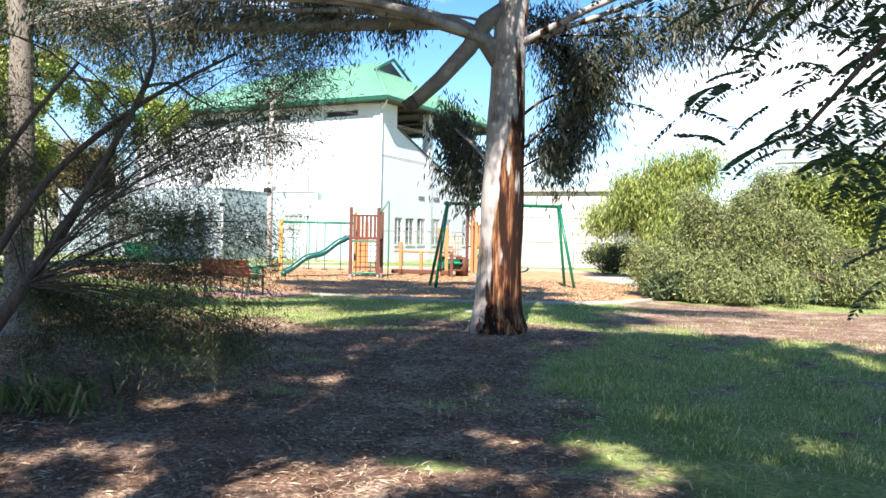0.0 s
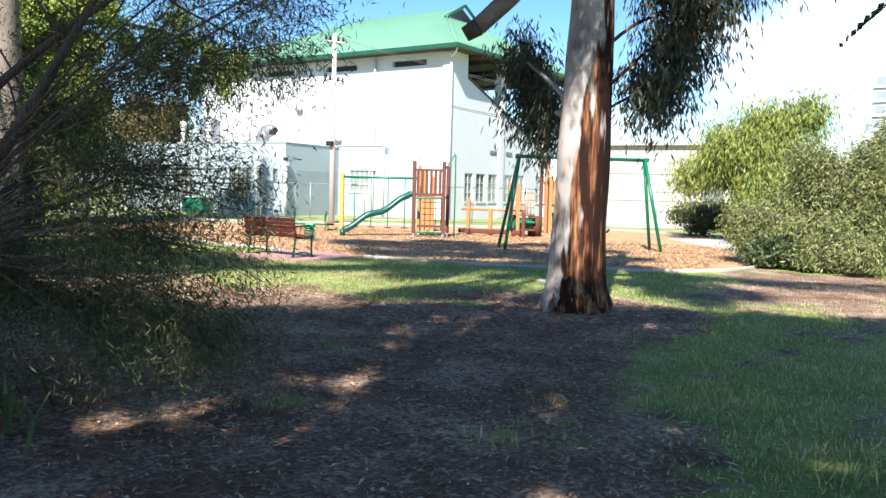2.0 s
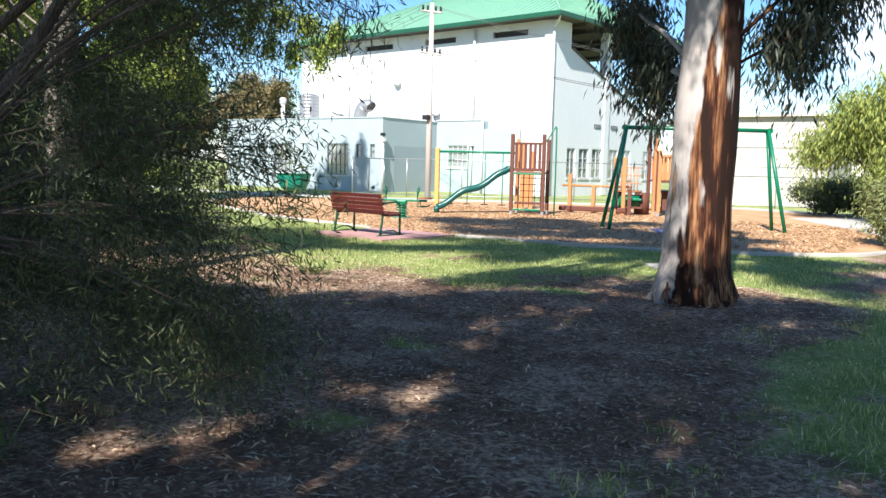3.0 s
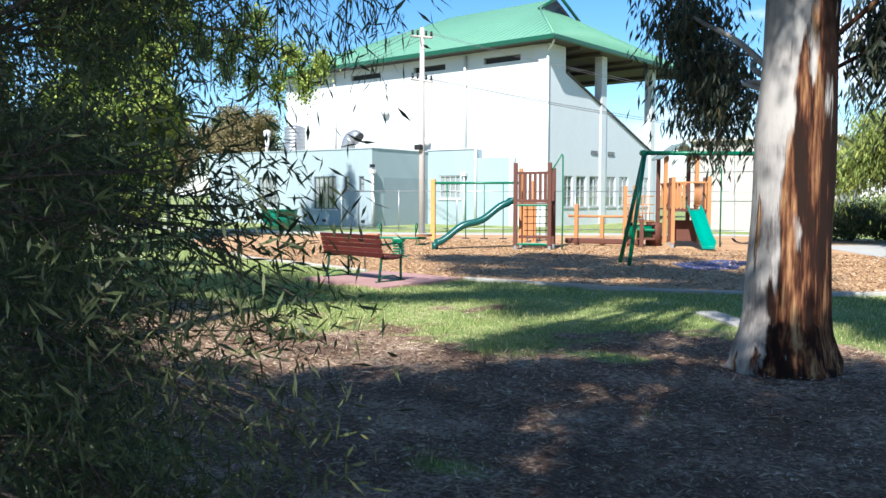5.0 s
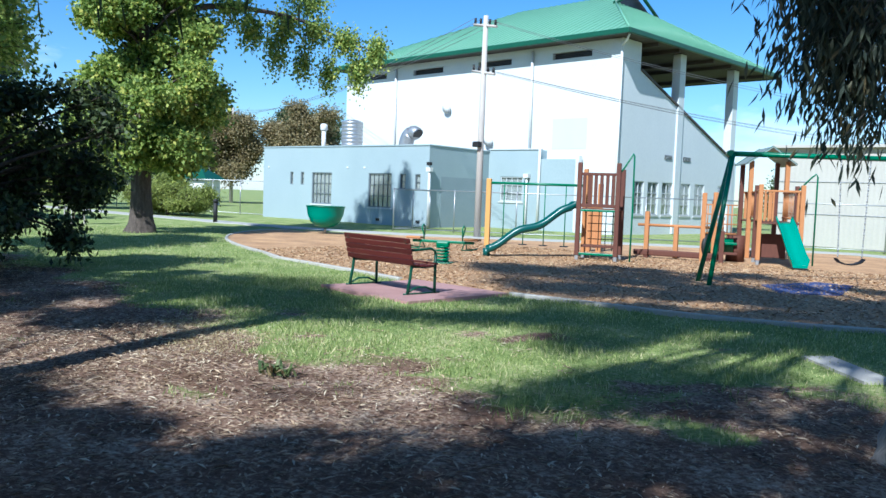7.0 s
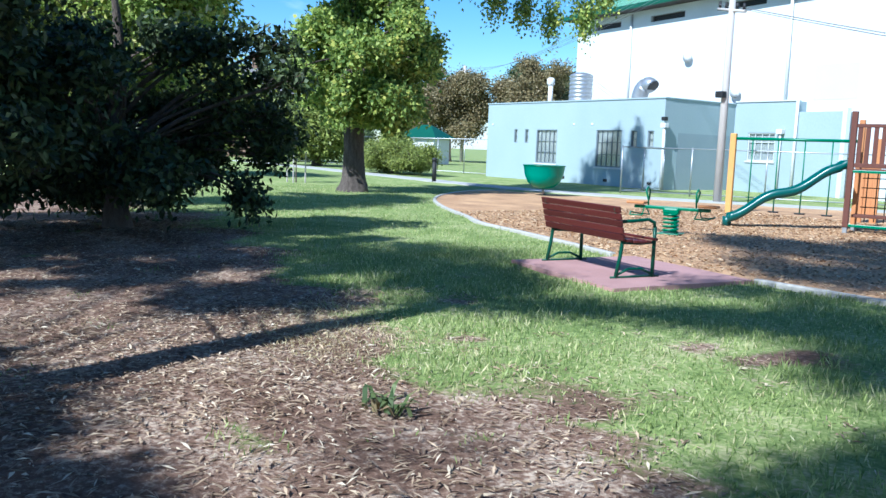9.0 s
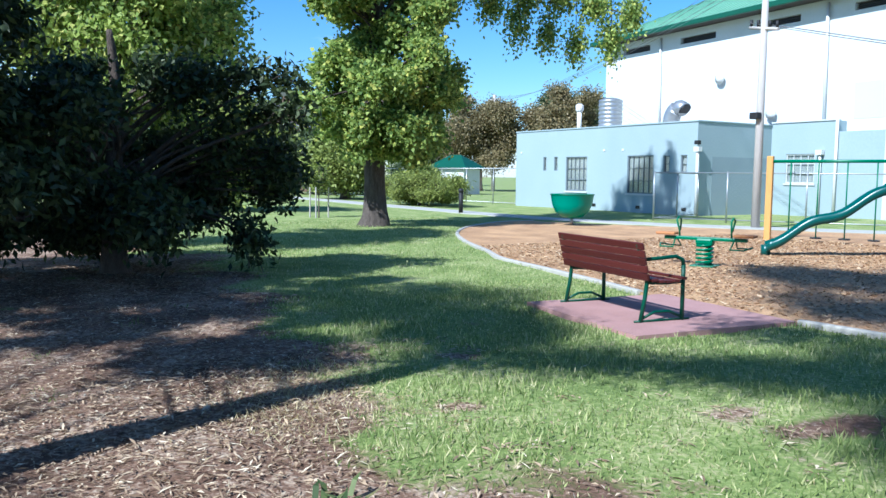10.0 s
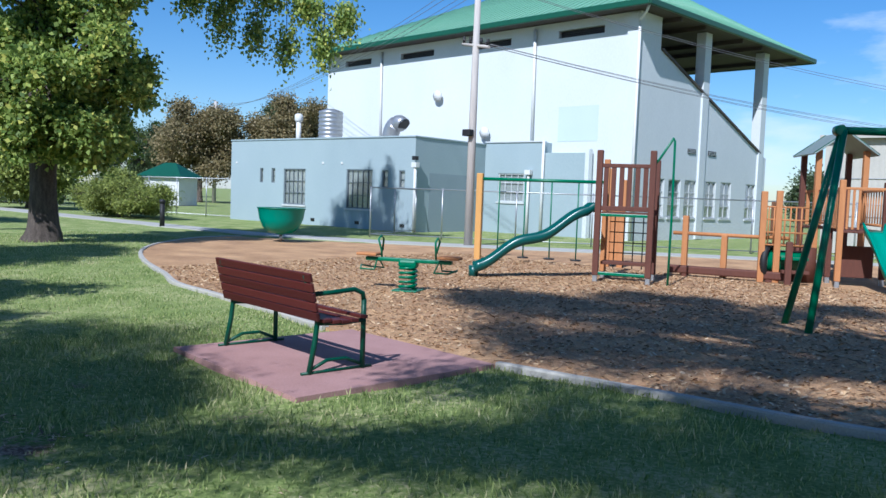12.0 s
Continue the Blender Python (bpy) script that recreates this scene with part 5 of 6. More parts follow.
def tiers(rng, levels, r, dens):
    """Flat clumps along level boughs: (height, reach, boughs) for each tier."""
    out = []
    for z, reach, n in levels:
        for k in range(n):
            a = rng.uniform(0, 6.283)
            L = reach * rng.uniform(0.38, 1.15)
            rise = rng.uniform(-0.15, 0.3)
            for f in (0.35, 0.6, 0.82, 1.0):
                out.append((math.cos(a) * L * f + rng.normal(0, 0.12), math.sin(a) * L * f + rng.normal(0, 0.12), z + rise * f - 0.25 * f * f + rng.normal(0, 0.08), r * (1.25 - 0.5 * f), r * (1.25 - 0.5 * f), r * 0.5, dens))
    return out


R = np.random.default_rng(5)
GUM = (-3.25, 14.45, 0)
# the gum tree by the path
gum_clumps = [(0.75, 0.7, 3.0, 0.4, 0.4, 0.4, 1.1), (0.95, 0.9, 3.6, 0.45, 0.45, 0.5, 1.2), (1.3, 0.8, 4.2, 0.55, 0.55, 0.55, 1.3), (0.8, 1.1, 4.6, 0.5, 0.5, 0.5, 1.0), (1.9, 0.6, 4.7, 0.7, 0.6, 0.5, 0.8), (2.8, 0.8, 4.9, 0.8, 0.7, 0.5, 0.8), (3.7, 0.2, 5.1, 1.0, 0.8, 0.6, 0.9), (4.8, 0.4, 5.4, 1.0, 0.8, 0.6, 0.8),
              (-1.2, 1.2, 3.05, 0.32, 0.32, 0.42, 1.0), (-1.35, 1.2, 3.6, 0.38, 0.36, 0.4, 0.9), (-1.0, 1.3, 2.65, 0.25, 0.25, 0.3, 0.6), (0.45, 1.0, 5.2, 0.5, 0.5, 0.5, 0.7),
              (-1.7, -0.5, 5.2, 0.5, 0.4, 0.4, 0.7), (-2.7, -1.1, 5.0, 0.6, 0.5, 0.4, 0.9), (-3.6, -1.8, 4.9, 0.6, 0.5, 0.45, 0.9), (-4.4, -2.4, 4.7, 0.6, 0.5, 0.5, 0.9), (-5.2, -3.2, 4.7, 0.6, 0.5, 0.5, 0.9), (-5.9, -4.0, 4.6, 0.6, 0.5, 0.5, 0.8), (-3.2, -0.6, 5.5, 0.7, 0.6, 0.4, 0.8), (-5.0, -1.6, 5.5, 0.8, 0.6, 0.4, 0.8)]
CHIP_SHADE = [(-16.5, 25.0), (-14.2, 24.4), (-12.5, 25.6), (-10.3, 27.2), (-7, 26.4), (-4.5, 24.5), (-4, 20), (-6.9, 19.6), (-9.4, 19.7), (-11.6, 21.2), (-14, 23.4)]
LAWN_SHADE = [(-9.9, 18.2), (-6.5, 19.8), (-3, 20.2), (-1, 17.8), (-1.5, 15.8), (-3.2, 16.2), (-5, 17.4), (-7.2, 16.2), (-9, 17.0)]
EDGE_SHADE = [(-7.0, 13.4), (-6.5, 15.3), (-4.8, 16.1), (-3.6, 15.8), (-5.6, 13.2)]
gum_clumps += canopy(R, CHIP_SHADE, 84, 7.6, 9.6, 0.46, GUM, 0.55) + canopy(R, LAWN_SHADE, 40, 7.4, 9.2, 0.46, GUM, 0.55) + canopy(R, EDGE_SHADE, 9, 7.2, 8.4, 0.44, GUM, 0.6)
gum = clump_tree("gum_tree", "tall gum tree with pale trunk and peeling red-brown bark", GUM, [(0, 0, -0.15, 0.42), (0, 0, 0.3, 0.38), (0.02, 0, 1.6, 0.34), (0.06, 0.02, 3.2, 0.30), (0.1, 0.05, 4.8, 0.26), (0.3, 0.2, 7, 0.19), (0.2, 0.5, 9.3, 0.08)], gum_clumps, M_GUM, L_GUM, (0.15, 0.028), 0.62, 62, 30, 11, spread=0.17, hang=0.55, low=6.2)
rod("limb", [(0.0, 0, 4.2), (-0.3, -0.15, 4.66), (-0.76, -0.34, 4.9), (-1.57, -0.72, 4.86), (-2.73, -1.38, 4.74), (-3.77, -2.13, 4.64), (-4.52, -2.77, 4.57), (-5.29, -3.54, 4.47), (-6.2, -4.6, 4.2)], [0.16, 0.14, 0.12, 0.105, 0.09, 0.075, 0.065, 0.05, 0.02], M_LIMB, gum, "long level limb")
rod("limb", [(0.0, 0, 5.1), (-0.26, -0.14, 4.91), (-0.5, -0.24, 4.5), (-0.91, -0.41, 4.0), (-1.27, -0.57, 3.63)], [0.16, 0.15, 0.135, 0.125, 0.115], M_LIMB, gum, "broken limb stub")
rod("stub_end", [(-1.265, -0.568, 3.635), (-1.42, -0.64, 3.53)], [0.12, 0.10], M_BARK, gum, "dark sawn end")
# drooping wattle beside the path
wat = ball_clumps(R, 15, (-0.5, -0.2, 1.9), (1.3, 1.0, 1.3), (0.42, 0.42, 0.35)) + ball_clumps(R, 8, (-0.4, -0.2, 0.6), (1.4, 1.0, 0.35), (0.42, 0.42, 0.25))
wat += [(x, y, z + dz, 0.34, 0.32, 0.3, k) for x, y, k in ((2.25, -0.42, 0.45), (1.85, -0.38, 0.7), (1.4, -0.1, 0.8), (0.9, 0.1, 0.8), (0.4, 0.3, 0.8), (-0.2, 0.5, 0.8), (1.6, -0.8, 0.6)) for z, dz in ((0.45, 0.1 * x - 0.1), (1.05, 0.05), (1.7, -0.05 * x))]
wat += [(2.4, -0.15, 0.95, 0.16, 0.12, 0.12, 0.2), (2.3, -0.3, 0.6, 0.34, 0.3, 0.25, 0.6), (2.35, -0.3, 1.5, 0.3, 0.28, 0.25, 0.5), (1.9, -0.2, 0.4, 0.35, 0.3, 0.25, 0.8), (2.0, -0.1, 2.35, 0.34, 0.3, 0.28, 0.7), (2.5, -0.1, 2.4, 0.34, 0.3, 0.26, 0.7), (2.6, -0.1, 2.8, 0.36, 0.3, 0.28, 0.7), (2.4, 0.0, 3.2, 0.4, 0.35, 0.3, 0.7), (2.85, -0.25, 2.95, 0.34, 0.3, 0.25, 0.5), (1.5, 0.0, 2.2, 0.36, 0.32, 0.3, 0.8), (1.0, 0.2, 2.3, 0.36, 0.32, 0.3, 0.7), (0.3, 0.4, 2.4, 0.4, 0.36, 0.3, 0.7), (2.1, 0.3, 3.2, 0.35, 0.3, 0.3, 0.6), (1.9, 0.5, 2.9, 0.35, 0.3, 0.3, 0.7), (1.3, 0.4, 2.6, 0.4, 0.35, 0.3, 0.7), (1.6, -0.4, 2.4, 0.4, 0.35, 0.3, 0.7), (0.8, 0.6, 3.1, 0.45, 0.4, 0.3, 0.7), (0.2, 0.7, 3.4, 0.6, 0.5, 0.35, 0.8), (-0.8, 0.7, 3.7, 0.7, 0.6, 0.4, 0.8), (0.5, -0.4, 3.5, 0.7, 0.6, 0.4, 0.8), (-1.0, -0.9, 3.6, 0.8, 0.7, 0.4, 0.8), (1.3, -0.7, 3.2, 0.5, 0.5, 0.35, 0.7), (-2.0, -0.5, 3.1, 0.6, 0.6, 0.5), (-1.9, -1.2, 3.9, 0.8, 0.7, 0.4, 0.8), (-0.2, -1.4, 3.9, 0.8, 0.6, 0.4, 0.7)]
wattle = clump_tree("wattle_tree", "spreading grey-green wattle with fine drooping foliage", (-5.6, 8.4, 0), [(0, -1.7, -0.1, 0.08), (0.35, -1.4, 0.6, 0.065), (0.6, -0.95, 1.4, 0.05), (0.75, -0.45, 2.3, 0.035), (0.8, 0.0, 3.2, 0.025), (0.6, 0.0, 3.9, 0.012)], wat, M_BARK, L_WATTLE, (0.062, 0.009), 0.42, 44, 36, 17, spread=0.13, hang=0.15, thin=0.28)
wr = np.random.default_rng(18)
n = 130
wp = np.array([2.35, -0.12, 1.2]) + np.clip(wr.normal(0, 1, (n, 3)), -1.8, 1.4) * np.array([0.14, 0.10, 0.05])
wd = unit(wr.normal(0, 1, (n, 3)) * np.array([1, 1, 0.6]) + np.array([0.3, -0.2, 0.1]))
quads("dry_spray", leaf_quads(wp, wd, wr.uniform(0.04, 0.09, n), np.full(n, 0.008), wr), L_STRAP, wattle, "green and dried brown leaf spray")["kind"] = "stuff"
rod("branch", [(-0.15, 0, 1.2), (0.8, 0.0, 1.5), (1.7, -0.05, 1.42), (2.45, -0.1, 1.2)], [0.018, 0.011, 0.006, 0.002], M_BARK, wattle, seg=6)
for pts, r in (([(0.1, -1.75, -0.05), (0.0, -1.3, 0.9), (0.25, -0.8, 1.9), (0.8, -0.2, 2.7), (1.7, 0.1, 3.2)], 0.055), ([(-0.1, -1.7, -0.05), (-0.35, -1.2, 1.1), (-0.4, -0.7, 2.2), (-0.1, -0.1, 3.2)], 0.06)):
    sl_ = smooth_line(pts, 6)
    rod("stem", sl_, list(np.linspace(r, r * 0.25, len(sl_))), M_BARK, wattle, seg=8)
# long-leaved sprays hanging from an arching branch
arch = smooth_line([(0.75, -0.1, 2.9), (0.6, 0.5, 3.05), (0.4, 1.1, 3.0), (0.55, 1.6, 2.85), (0.95, 1.95, 2.6)], 6)
rod("branch", arch, list(np.linspace(0.02, 0.004, len(arch))), M_BARK, wattle, seg=6)
hp, hd = [], []
for cx, cy, cz in ((0.3, 1.1, 2.35), (0.4, 1.25, 2.2), (0.5, 1.4, 2.45), (0.6, 1.55, 2.25), (0.72, 1.68, 2.5), (0.85, 1.82, 2.3), (0.98, 1.95, 2.5), (0.2, 1.0, 2.7), (0.45, 1.3, 2.8), (0.7, 1.6, 2.8), (0.15, 0.85, 2.2), (0.0, 0.7, 2.5)):
    o = min(arch, key=lambda v: (v - Vector((cx, cy, v.z))).length)
    hang_ = [o, Vector((cx, cy, cz)).lerp(o, 0.5), (cx, cy, cz - 0.12)]
    rod("twig", hang_, [0.006, 0.004, 0.002], M_BARK, wattle, seg=5)
    k = 120
    hp.append(np.array([cx, cy, cz + 0.08]) + wr.normal(0, 1, (k, 3)) * np.array([0.13, 0.13, 0.14]))
    hd.append(unit(wr.normal(0, 0.45, (k, 3)) + np.array([0.0, 0.0, -1.0])))
hp, hd = np.concatenate(hp), np.concatenate(hd)
quads("hanging_leaves", leaf_quads(hp, hd, wr.uniform(0.07, 0.14, len(hp)), np.full(len(hp), 0.011), wr), L_WATTLE, wattle, "long narrow hanging leaves")["kind"] = "stuff"
# pale-barked tree behind it
clump_tree("pale_trunk_tree", "tree with a straight pale trunk and yellow-green crown", (-8.95, 10.3, 0), [(0, 0, -0.1, 0.24), (0, 0, 1, 0.19), (0.0, 0, 3, 0.17), (-0.1, -0.1, 5, 0.13), (-1.2, -0.4, 7.4, 0.04)], ball_clumps(R, 10, (-1.9, -0.6, 6.9), (1.7, 1.5, 1.3), (0.85, 0.85, 0.5)) + ball_clumps(R, 6, (-1.2, -0.4, 3.4), (0.7, 0.7, 0.8), (0.5, 0.5, 0.4)) + ball_clumps(R, 9, (-0.9, -1.9, 7.3), (1.5, 1.3, 0.9), (0.6, 0.6, 0.4)), M_BARKPALE, L_POPLAR, (0.10, 0.04), 0.45, 46, 26, 19, thin=0.5)
# dark evergreens at the edge of the lawn
er = np.random.default_rng(23)
clump_tree("evergreen_tree", "dense dark evergreen tree with ragged boughs low over the litter", (-17.7, 13.9, 0), [(0, 0, -0.1, 0.2), (0, 0, 1.2, 0.15), (-0.1, 0.1, 2.6, 0.1), (0, 0, 3.6, 0.04)], tiers(er, ((0.8, 2.5, 8), (1.3, 2.9, 8), (1.9, 3.2, 8), (2.5, 2.9, 6), (3.0, 2.3, 3)), 0.34, 0.5), M_BARK, L_DARK, (0.14, 0.07), 0.3, 24, 22, 23, spread=0.13)
clump_tree("evergreen_tree", "tall dark evergreen tree over shaded litter", (-15.7, 11.1, 0), [(0, 0, -0.1, 0.26), (0, 0, 1.4, 0.21), (-0.1, 0.1, 3.4, 0.15), (0, 0, 6.8, 0.05)], tiers(er, ((1.6, 1.8, 7), (2.2, 1.8, 8), (2.8, 1.7, 8), (3.5, 1.5, 6), (4.4, 1.3, 6), (5.3, 1.2, 5), (6.2, 0.9, 4)), 0.4, 0.6), M_BARK, L_DARK, (0.15, 0.07), 0.3, 24, 24, 29, spread=0.15)
clump_tree("light_green_tree", "light green tree rising behind the dark evergreens", (-22.0, 14.9, 0), [(0, 0, -0.1, 0.22), (0, 0, 2, 0.17), (0, 0, 6, 0.06)], ball_clumps(R, 64, (0, 0, 4.4), (2.3, 2.3, 3.4), (0.8, 0.8, 0.6)), M_BARK, L_LIME, (0.13, 0.09), 0.35, 40, 22, 33, spread=0.15)
# the poplar on the lawn
pop = ball_clumps(R, 48, (0.3, 0, 3.9), (2.5, 2.5, 2.1), (0.5, 0.5, 0.42)) + ball_clumps(R, 60, (0.6, 0, 9.5), (2.8, 2.6, 3.6), (0.6, 0.6, 0.55)) + [(dx, dy, z, 0.42, 0.45, 1.1, 1.2) for dx, dy, z in ((-2.2, 0, 13.3), (-1.5, 0.2, 14.2), (-1.4, 0, 13.0), (-0.6, 0, 15.2), (-0.5, 0.1, 13.6), (0.2, 0, 15.9), (0.3, 0, 14.2), (1.0, 0, 14.6), (1.5, 0.2, 15.8), (1.7, 0, 14.0), (2.3, 0, 13.6), (0.9, 0.1, 13.0))]
pop += ball_clumps(R, 18, (0.3, 0, 2.7), (2.1, 2.1, 0.8), (0.48, 0.48, 0.38)) + ball_clumps(R, 27, (0.4, 0, 6.6), (2.5, 2.5, 1.6), (0.5, 0.5, 0.42))
bough = [(0.4, 4.9, 6.4, 0.4, 0.45, 0.8, 0.8), (0.9, 5.7, 6.1, 0.35, 0.4, 0.7, 0.7), (1.5, 6.4, 5.7, 0.35, 0.4, 0.7, 0.7), (2.2, 7.2, 5.8, 0.4, 0.4, 0.7, 0.8), (0.0, 4.1, 7.0, 0.5, 0.5, 0.6), (0.6, 5.1, 7.3, 0.5, 0.5, 0.5), (1.2, 6.0, 7.2, 0.5, 0.5, 0.5), (1.9, 6.8, 6.9, 0.5, 0.5, 0.5), (2.7, 7.6, 6.6, 0.4, 0.4, 0.6), (0.3, 3.0, 7.6, 0.7, 0.7, 0.6), (1.0, 5.8, 8.2, 0.7, 0.7, 0.5)]
poplar = clump_tree("poplar_tree", "tall poplar with dark rugged trunk and sunlit yellow-green leaves", (-26.4, 22.85, 0), [(0, 0, -0.15, 0.44), (0, 0, 0.3, 0.36), (-0.05, 0, 1.6, 0.31), (0.0, 0.0, 4.5, 0.26), (0.2, 0, 9, 0.18), (0.2, 0, 15.5, 0.05)], pop, M_BARKPOP, L_POPLAR, (0.14, 0.125), 0.22, 38, 24, 31, spread=0.13, hang=0.05)
BOUGH = [(0.05, 0.2, 6.2), (0.1, 1.8, 7.3), (0.4, 3.6, 7.6), (1.0, 5.4, 7.5), (1.8, 6.7, 7.0), (2.6, 7.5, 6.6)]
br = np.random.default_rng(32)
bm = bmesh.new()
bline = smooth_line(BOUGH, 6)
tube(bm, bline, list(np.linspace(0.13, 0.015, len(bline))), 8)
bp, bd = [], []
for c in bough:
    o = min(bline, key=lambda v: (v - Vector((c[0], c[1], v.z))).length)
    tube(bm, [o, Vector(c[:3]).lerp(o, 0.4), (c[0], c[1], c[2] - 0.3)], [0.02, 0.012, 0.004], 5, False)
    k = int(900 * (c[6] if len(c) > 6 else 1.0))
    bp.append(np.array(c[:3]) + br.normal(0, 0.5, (k, 3)) * np.array(c[3:6]))
    bd.append(unit(br.normal(0, 0.6, (k, 3)) + np.array([0, 0, -0.8])))
part("bough", bm, M_BARKPOP, poplar)
bp, bd = np.concatenate(bp), np.concatenate(bd)
quads("bough_leaves", leaf_quads(bp, bd, br.uniform(0.08, 0.15, len(bp)), br.uniform(0.07, 0.12, len(bp)), br), L_POPLAR, poplar)
# fern-leaved tree over the start of the walk
def frond_tree():
    rng = np.random.default_rng(37)
    t = root("fern_leaved_tree", pose(5.2, 6.2, 0), "fern-leaved tree with feathery fronds overhanging the path", "tree")
    bm = bmesh.new()
    trunk = smooth_line([(0, 0, -0.1), (-0.1, 0, 1.5), (-0.3, -0.1, 3.2), (-0.9, -0.3, 5.0), (-1.2, -0.8, 6.5)], 6)
    tube(bm, trunk, list(np.linspace(0.2, 0.06, len(trunk))), 12)
    ps, ds = [], []
    ends = [(-3.8, 0.8, 1.9), (-3.6, 1.0, 2.3), (-3.9, 1.2, 2.6), (-3.4, 0.6, 2.1), (-3.7, 0.5, 2.4), (-4.6, 1.8, 2.75), (-4.2, 2.5, 3.1), (-3.7, 1.6, 3.3), (-3.3, 2.4, 2.6), (-3.9, 0.8, 3.6), (-4.9, 1.2, 3.4), (-3.5, 1.9, 2.1), (-3.2, 1.4, 1.8), (-2.6, 2.4, 2.2), (-2.9, 3.2, 2.7), (-4.4, 3.2, 3.5), (-5.2, 2.2, 3.7), (-5.8, 1.4, 4.0), (-3.0, -1.0, 5.2), (-1.5, 1.5, 4.6), (0.5, 1.8, 4.8), (-4.2, -1.8, 5.6), (-2.5, -3.0, 6.2), (-0.5, -2.5, 6.4), (1.5, -1, 5.8), (-5.5, -2.5, 6.0), (-3.4, 3.0, 4.2), (-5.0, 2.0, 4.8), (-6.2, 1.0, 5.2), (-6.6, -0.8, 5.6), (-4.4, -4.0, 6.4), (-4.1, 0.05, 2.0), (-3.7, 0.2, 2.1)]
    for e in ends:
        s = trunk[int(rng.integers(14, len(trunk)))]
        limb = smooth_line([tuple(s), tuple(s.lerp(Vector(e), 0.5) + Vector((0, 0, 0.5))), e], 6)
        tube(bm, limb, list(np.linspace(0.05, 0.01, len(limb))), 6, False)
        for k in range(40):
            o = np.array(limb[int(rng.integers(4, len(limb)))]) + rng.normal(0, 0.3, 3)
            az = rng.uniform(0, 6.283)
            ax = unit(np.array([math.cos(az), math.sin(az), rng.uniform(-0.7, 0.1)]))
            sd = unit(np.cross(ax, [0, 0, 1.0]))
            ln = rng.uniform(0.28, 0.46)
            m = 13
            for j in range(m):
                u = j / m
                w = 0.10 * math.sin(0.5 + 2.5 * u)
                for sg in (-1, 1):
                    ps.append(o + ax * ln * u + np.array([0, 0, -0.10 * u * u]))
                    ds.append(np.concatenate([unit(sd * sg + ax * 0.45 + np.array([0, 0, -0.25])), [w]]))
    part("trunk", bm, M_BARK, t)
    ps, ds = np.array(ps), np.array(ds)
    quads("crown", leaf_quads(ps, ds[:, :3], ds[:, 3], np.full(len(ps), 0.026), rng, 0.05), L_FROND, t)


frond_tree()
# canopy behind the start that shades the walk
PATH_SHADE = [(-11, 11.0), (-8.3, 11.5), (-6.6, 12.3), (-5.4, 13.1), (-3.8, 14.4), (-2, 15.3), (0, 15.9), (3, 15.4), (9, 13), (9, 2.5), (-7, 2.5), (-9.5, 7.5)]
STANDS = [(2.2, -3.4, 0), (-3.6, -2.2, 0), (7.0, 0.6, 0), (4.4, 1.4, 0), (-5.2, 1.0, 0), (-0.8, -0.2, 0), (-7.0, 3.2, 0), (-14.6, 5.6, 0)]
sr = np.random.default_rng(41)
high = canopy(sr, PATH_SHADE, 1130, 7.0, 8.4, 0.36, (0, 0), 1.0)
lit = [(-4.7, 6.4), (-2.4, 7.4), (-1.3, 5.9), (-2.9, 4.7)]
high = [c for c in high if sr.uniform() > 0.55 or inside(lit, np.array([c[0] - SUN.x / SUN.z * c[2]]), np.array([c[1] - SUN.y / SUN.z * c[2]]))[0] < 0]
high += canopy(sr, [(-2.6, 12.4), (-1.0, 13.6), (0.4, 11), (0.0, 8.6), (-1.8, 8.0)], 46, 7.0, 8.4, 0.36, (0, 0), 1.0)
high += canopy(sr, [(-5.3, 13.3), (-4.0, 15.3), (-3.2, 12.8), (-3.9, 12.0), (-4.9, 11.5)], 14, 7.0, 8.4, 0.36, (0, 0), 1.0)
high += canopy(sr, [(-4.0, 12.2), (-2.4, 13.2), (-1.6, 10.5), (-3.0, 9.5)], 24, 7.0, 8.4, 0.36, (0, 0), 1.0)
high += canopy(sr, [(-7.6, 10.0), (-5.4, 12.3), (-3.8, 10.5), (-5.5, 8.0)], 40, 7.0, 8.4, 0.36, (0, 0), 1.0)
high += canopy(sr, [(-12.2, 13.0), (-12.8, 16.5), (-11.0, 17.4), (-10.5, 15.5), (-11.2, 13.2)], 16, 7.0, 8.2, 0.4, (0, 0), 1.0)
high += canopy(sr, [(-20.5, 12), (-20.5, 16.2), (-15, 17.4), (-12.6, 14.5), (-12.6, 11), (-14, 9), (-18, 9)], 190, 7.0, 8.6, 0.45, (0, 0), 1.3)
nearest = [min(range(len(STANDS)), key=lambda j: math.hypot(STANDS[j][0] - c[0], STANDS[j][1] - c[1])) for c in high]
for j, b in enumerate(STANDS):
    mine = [(c[0] - b[0], c[1] - b[1], *c[2:]) for c, q in zip(high, nearest) if q == j]
    clump_tree("shade_tree", "broad shade tree with high thin foliage beside the path", b, [(0, 0, -0.1, 0.28), (0, 0, 2, 0.22), (0.1, 0, 5, 0.17), (0, 0, 8, 0.06)], mine, M_BARK, L_GUM, (0.18, 0.075), 0.25, 14, 18, 41 + j, spread=0.07, thin=0.45, low=5.2)
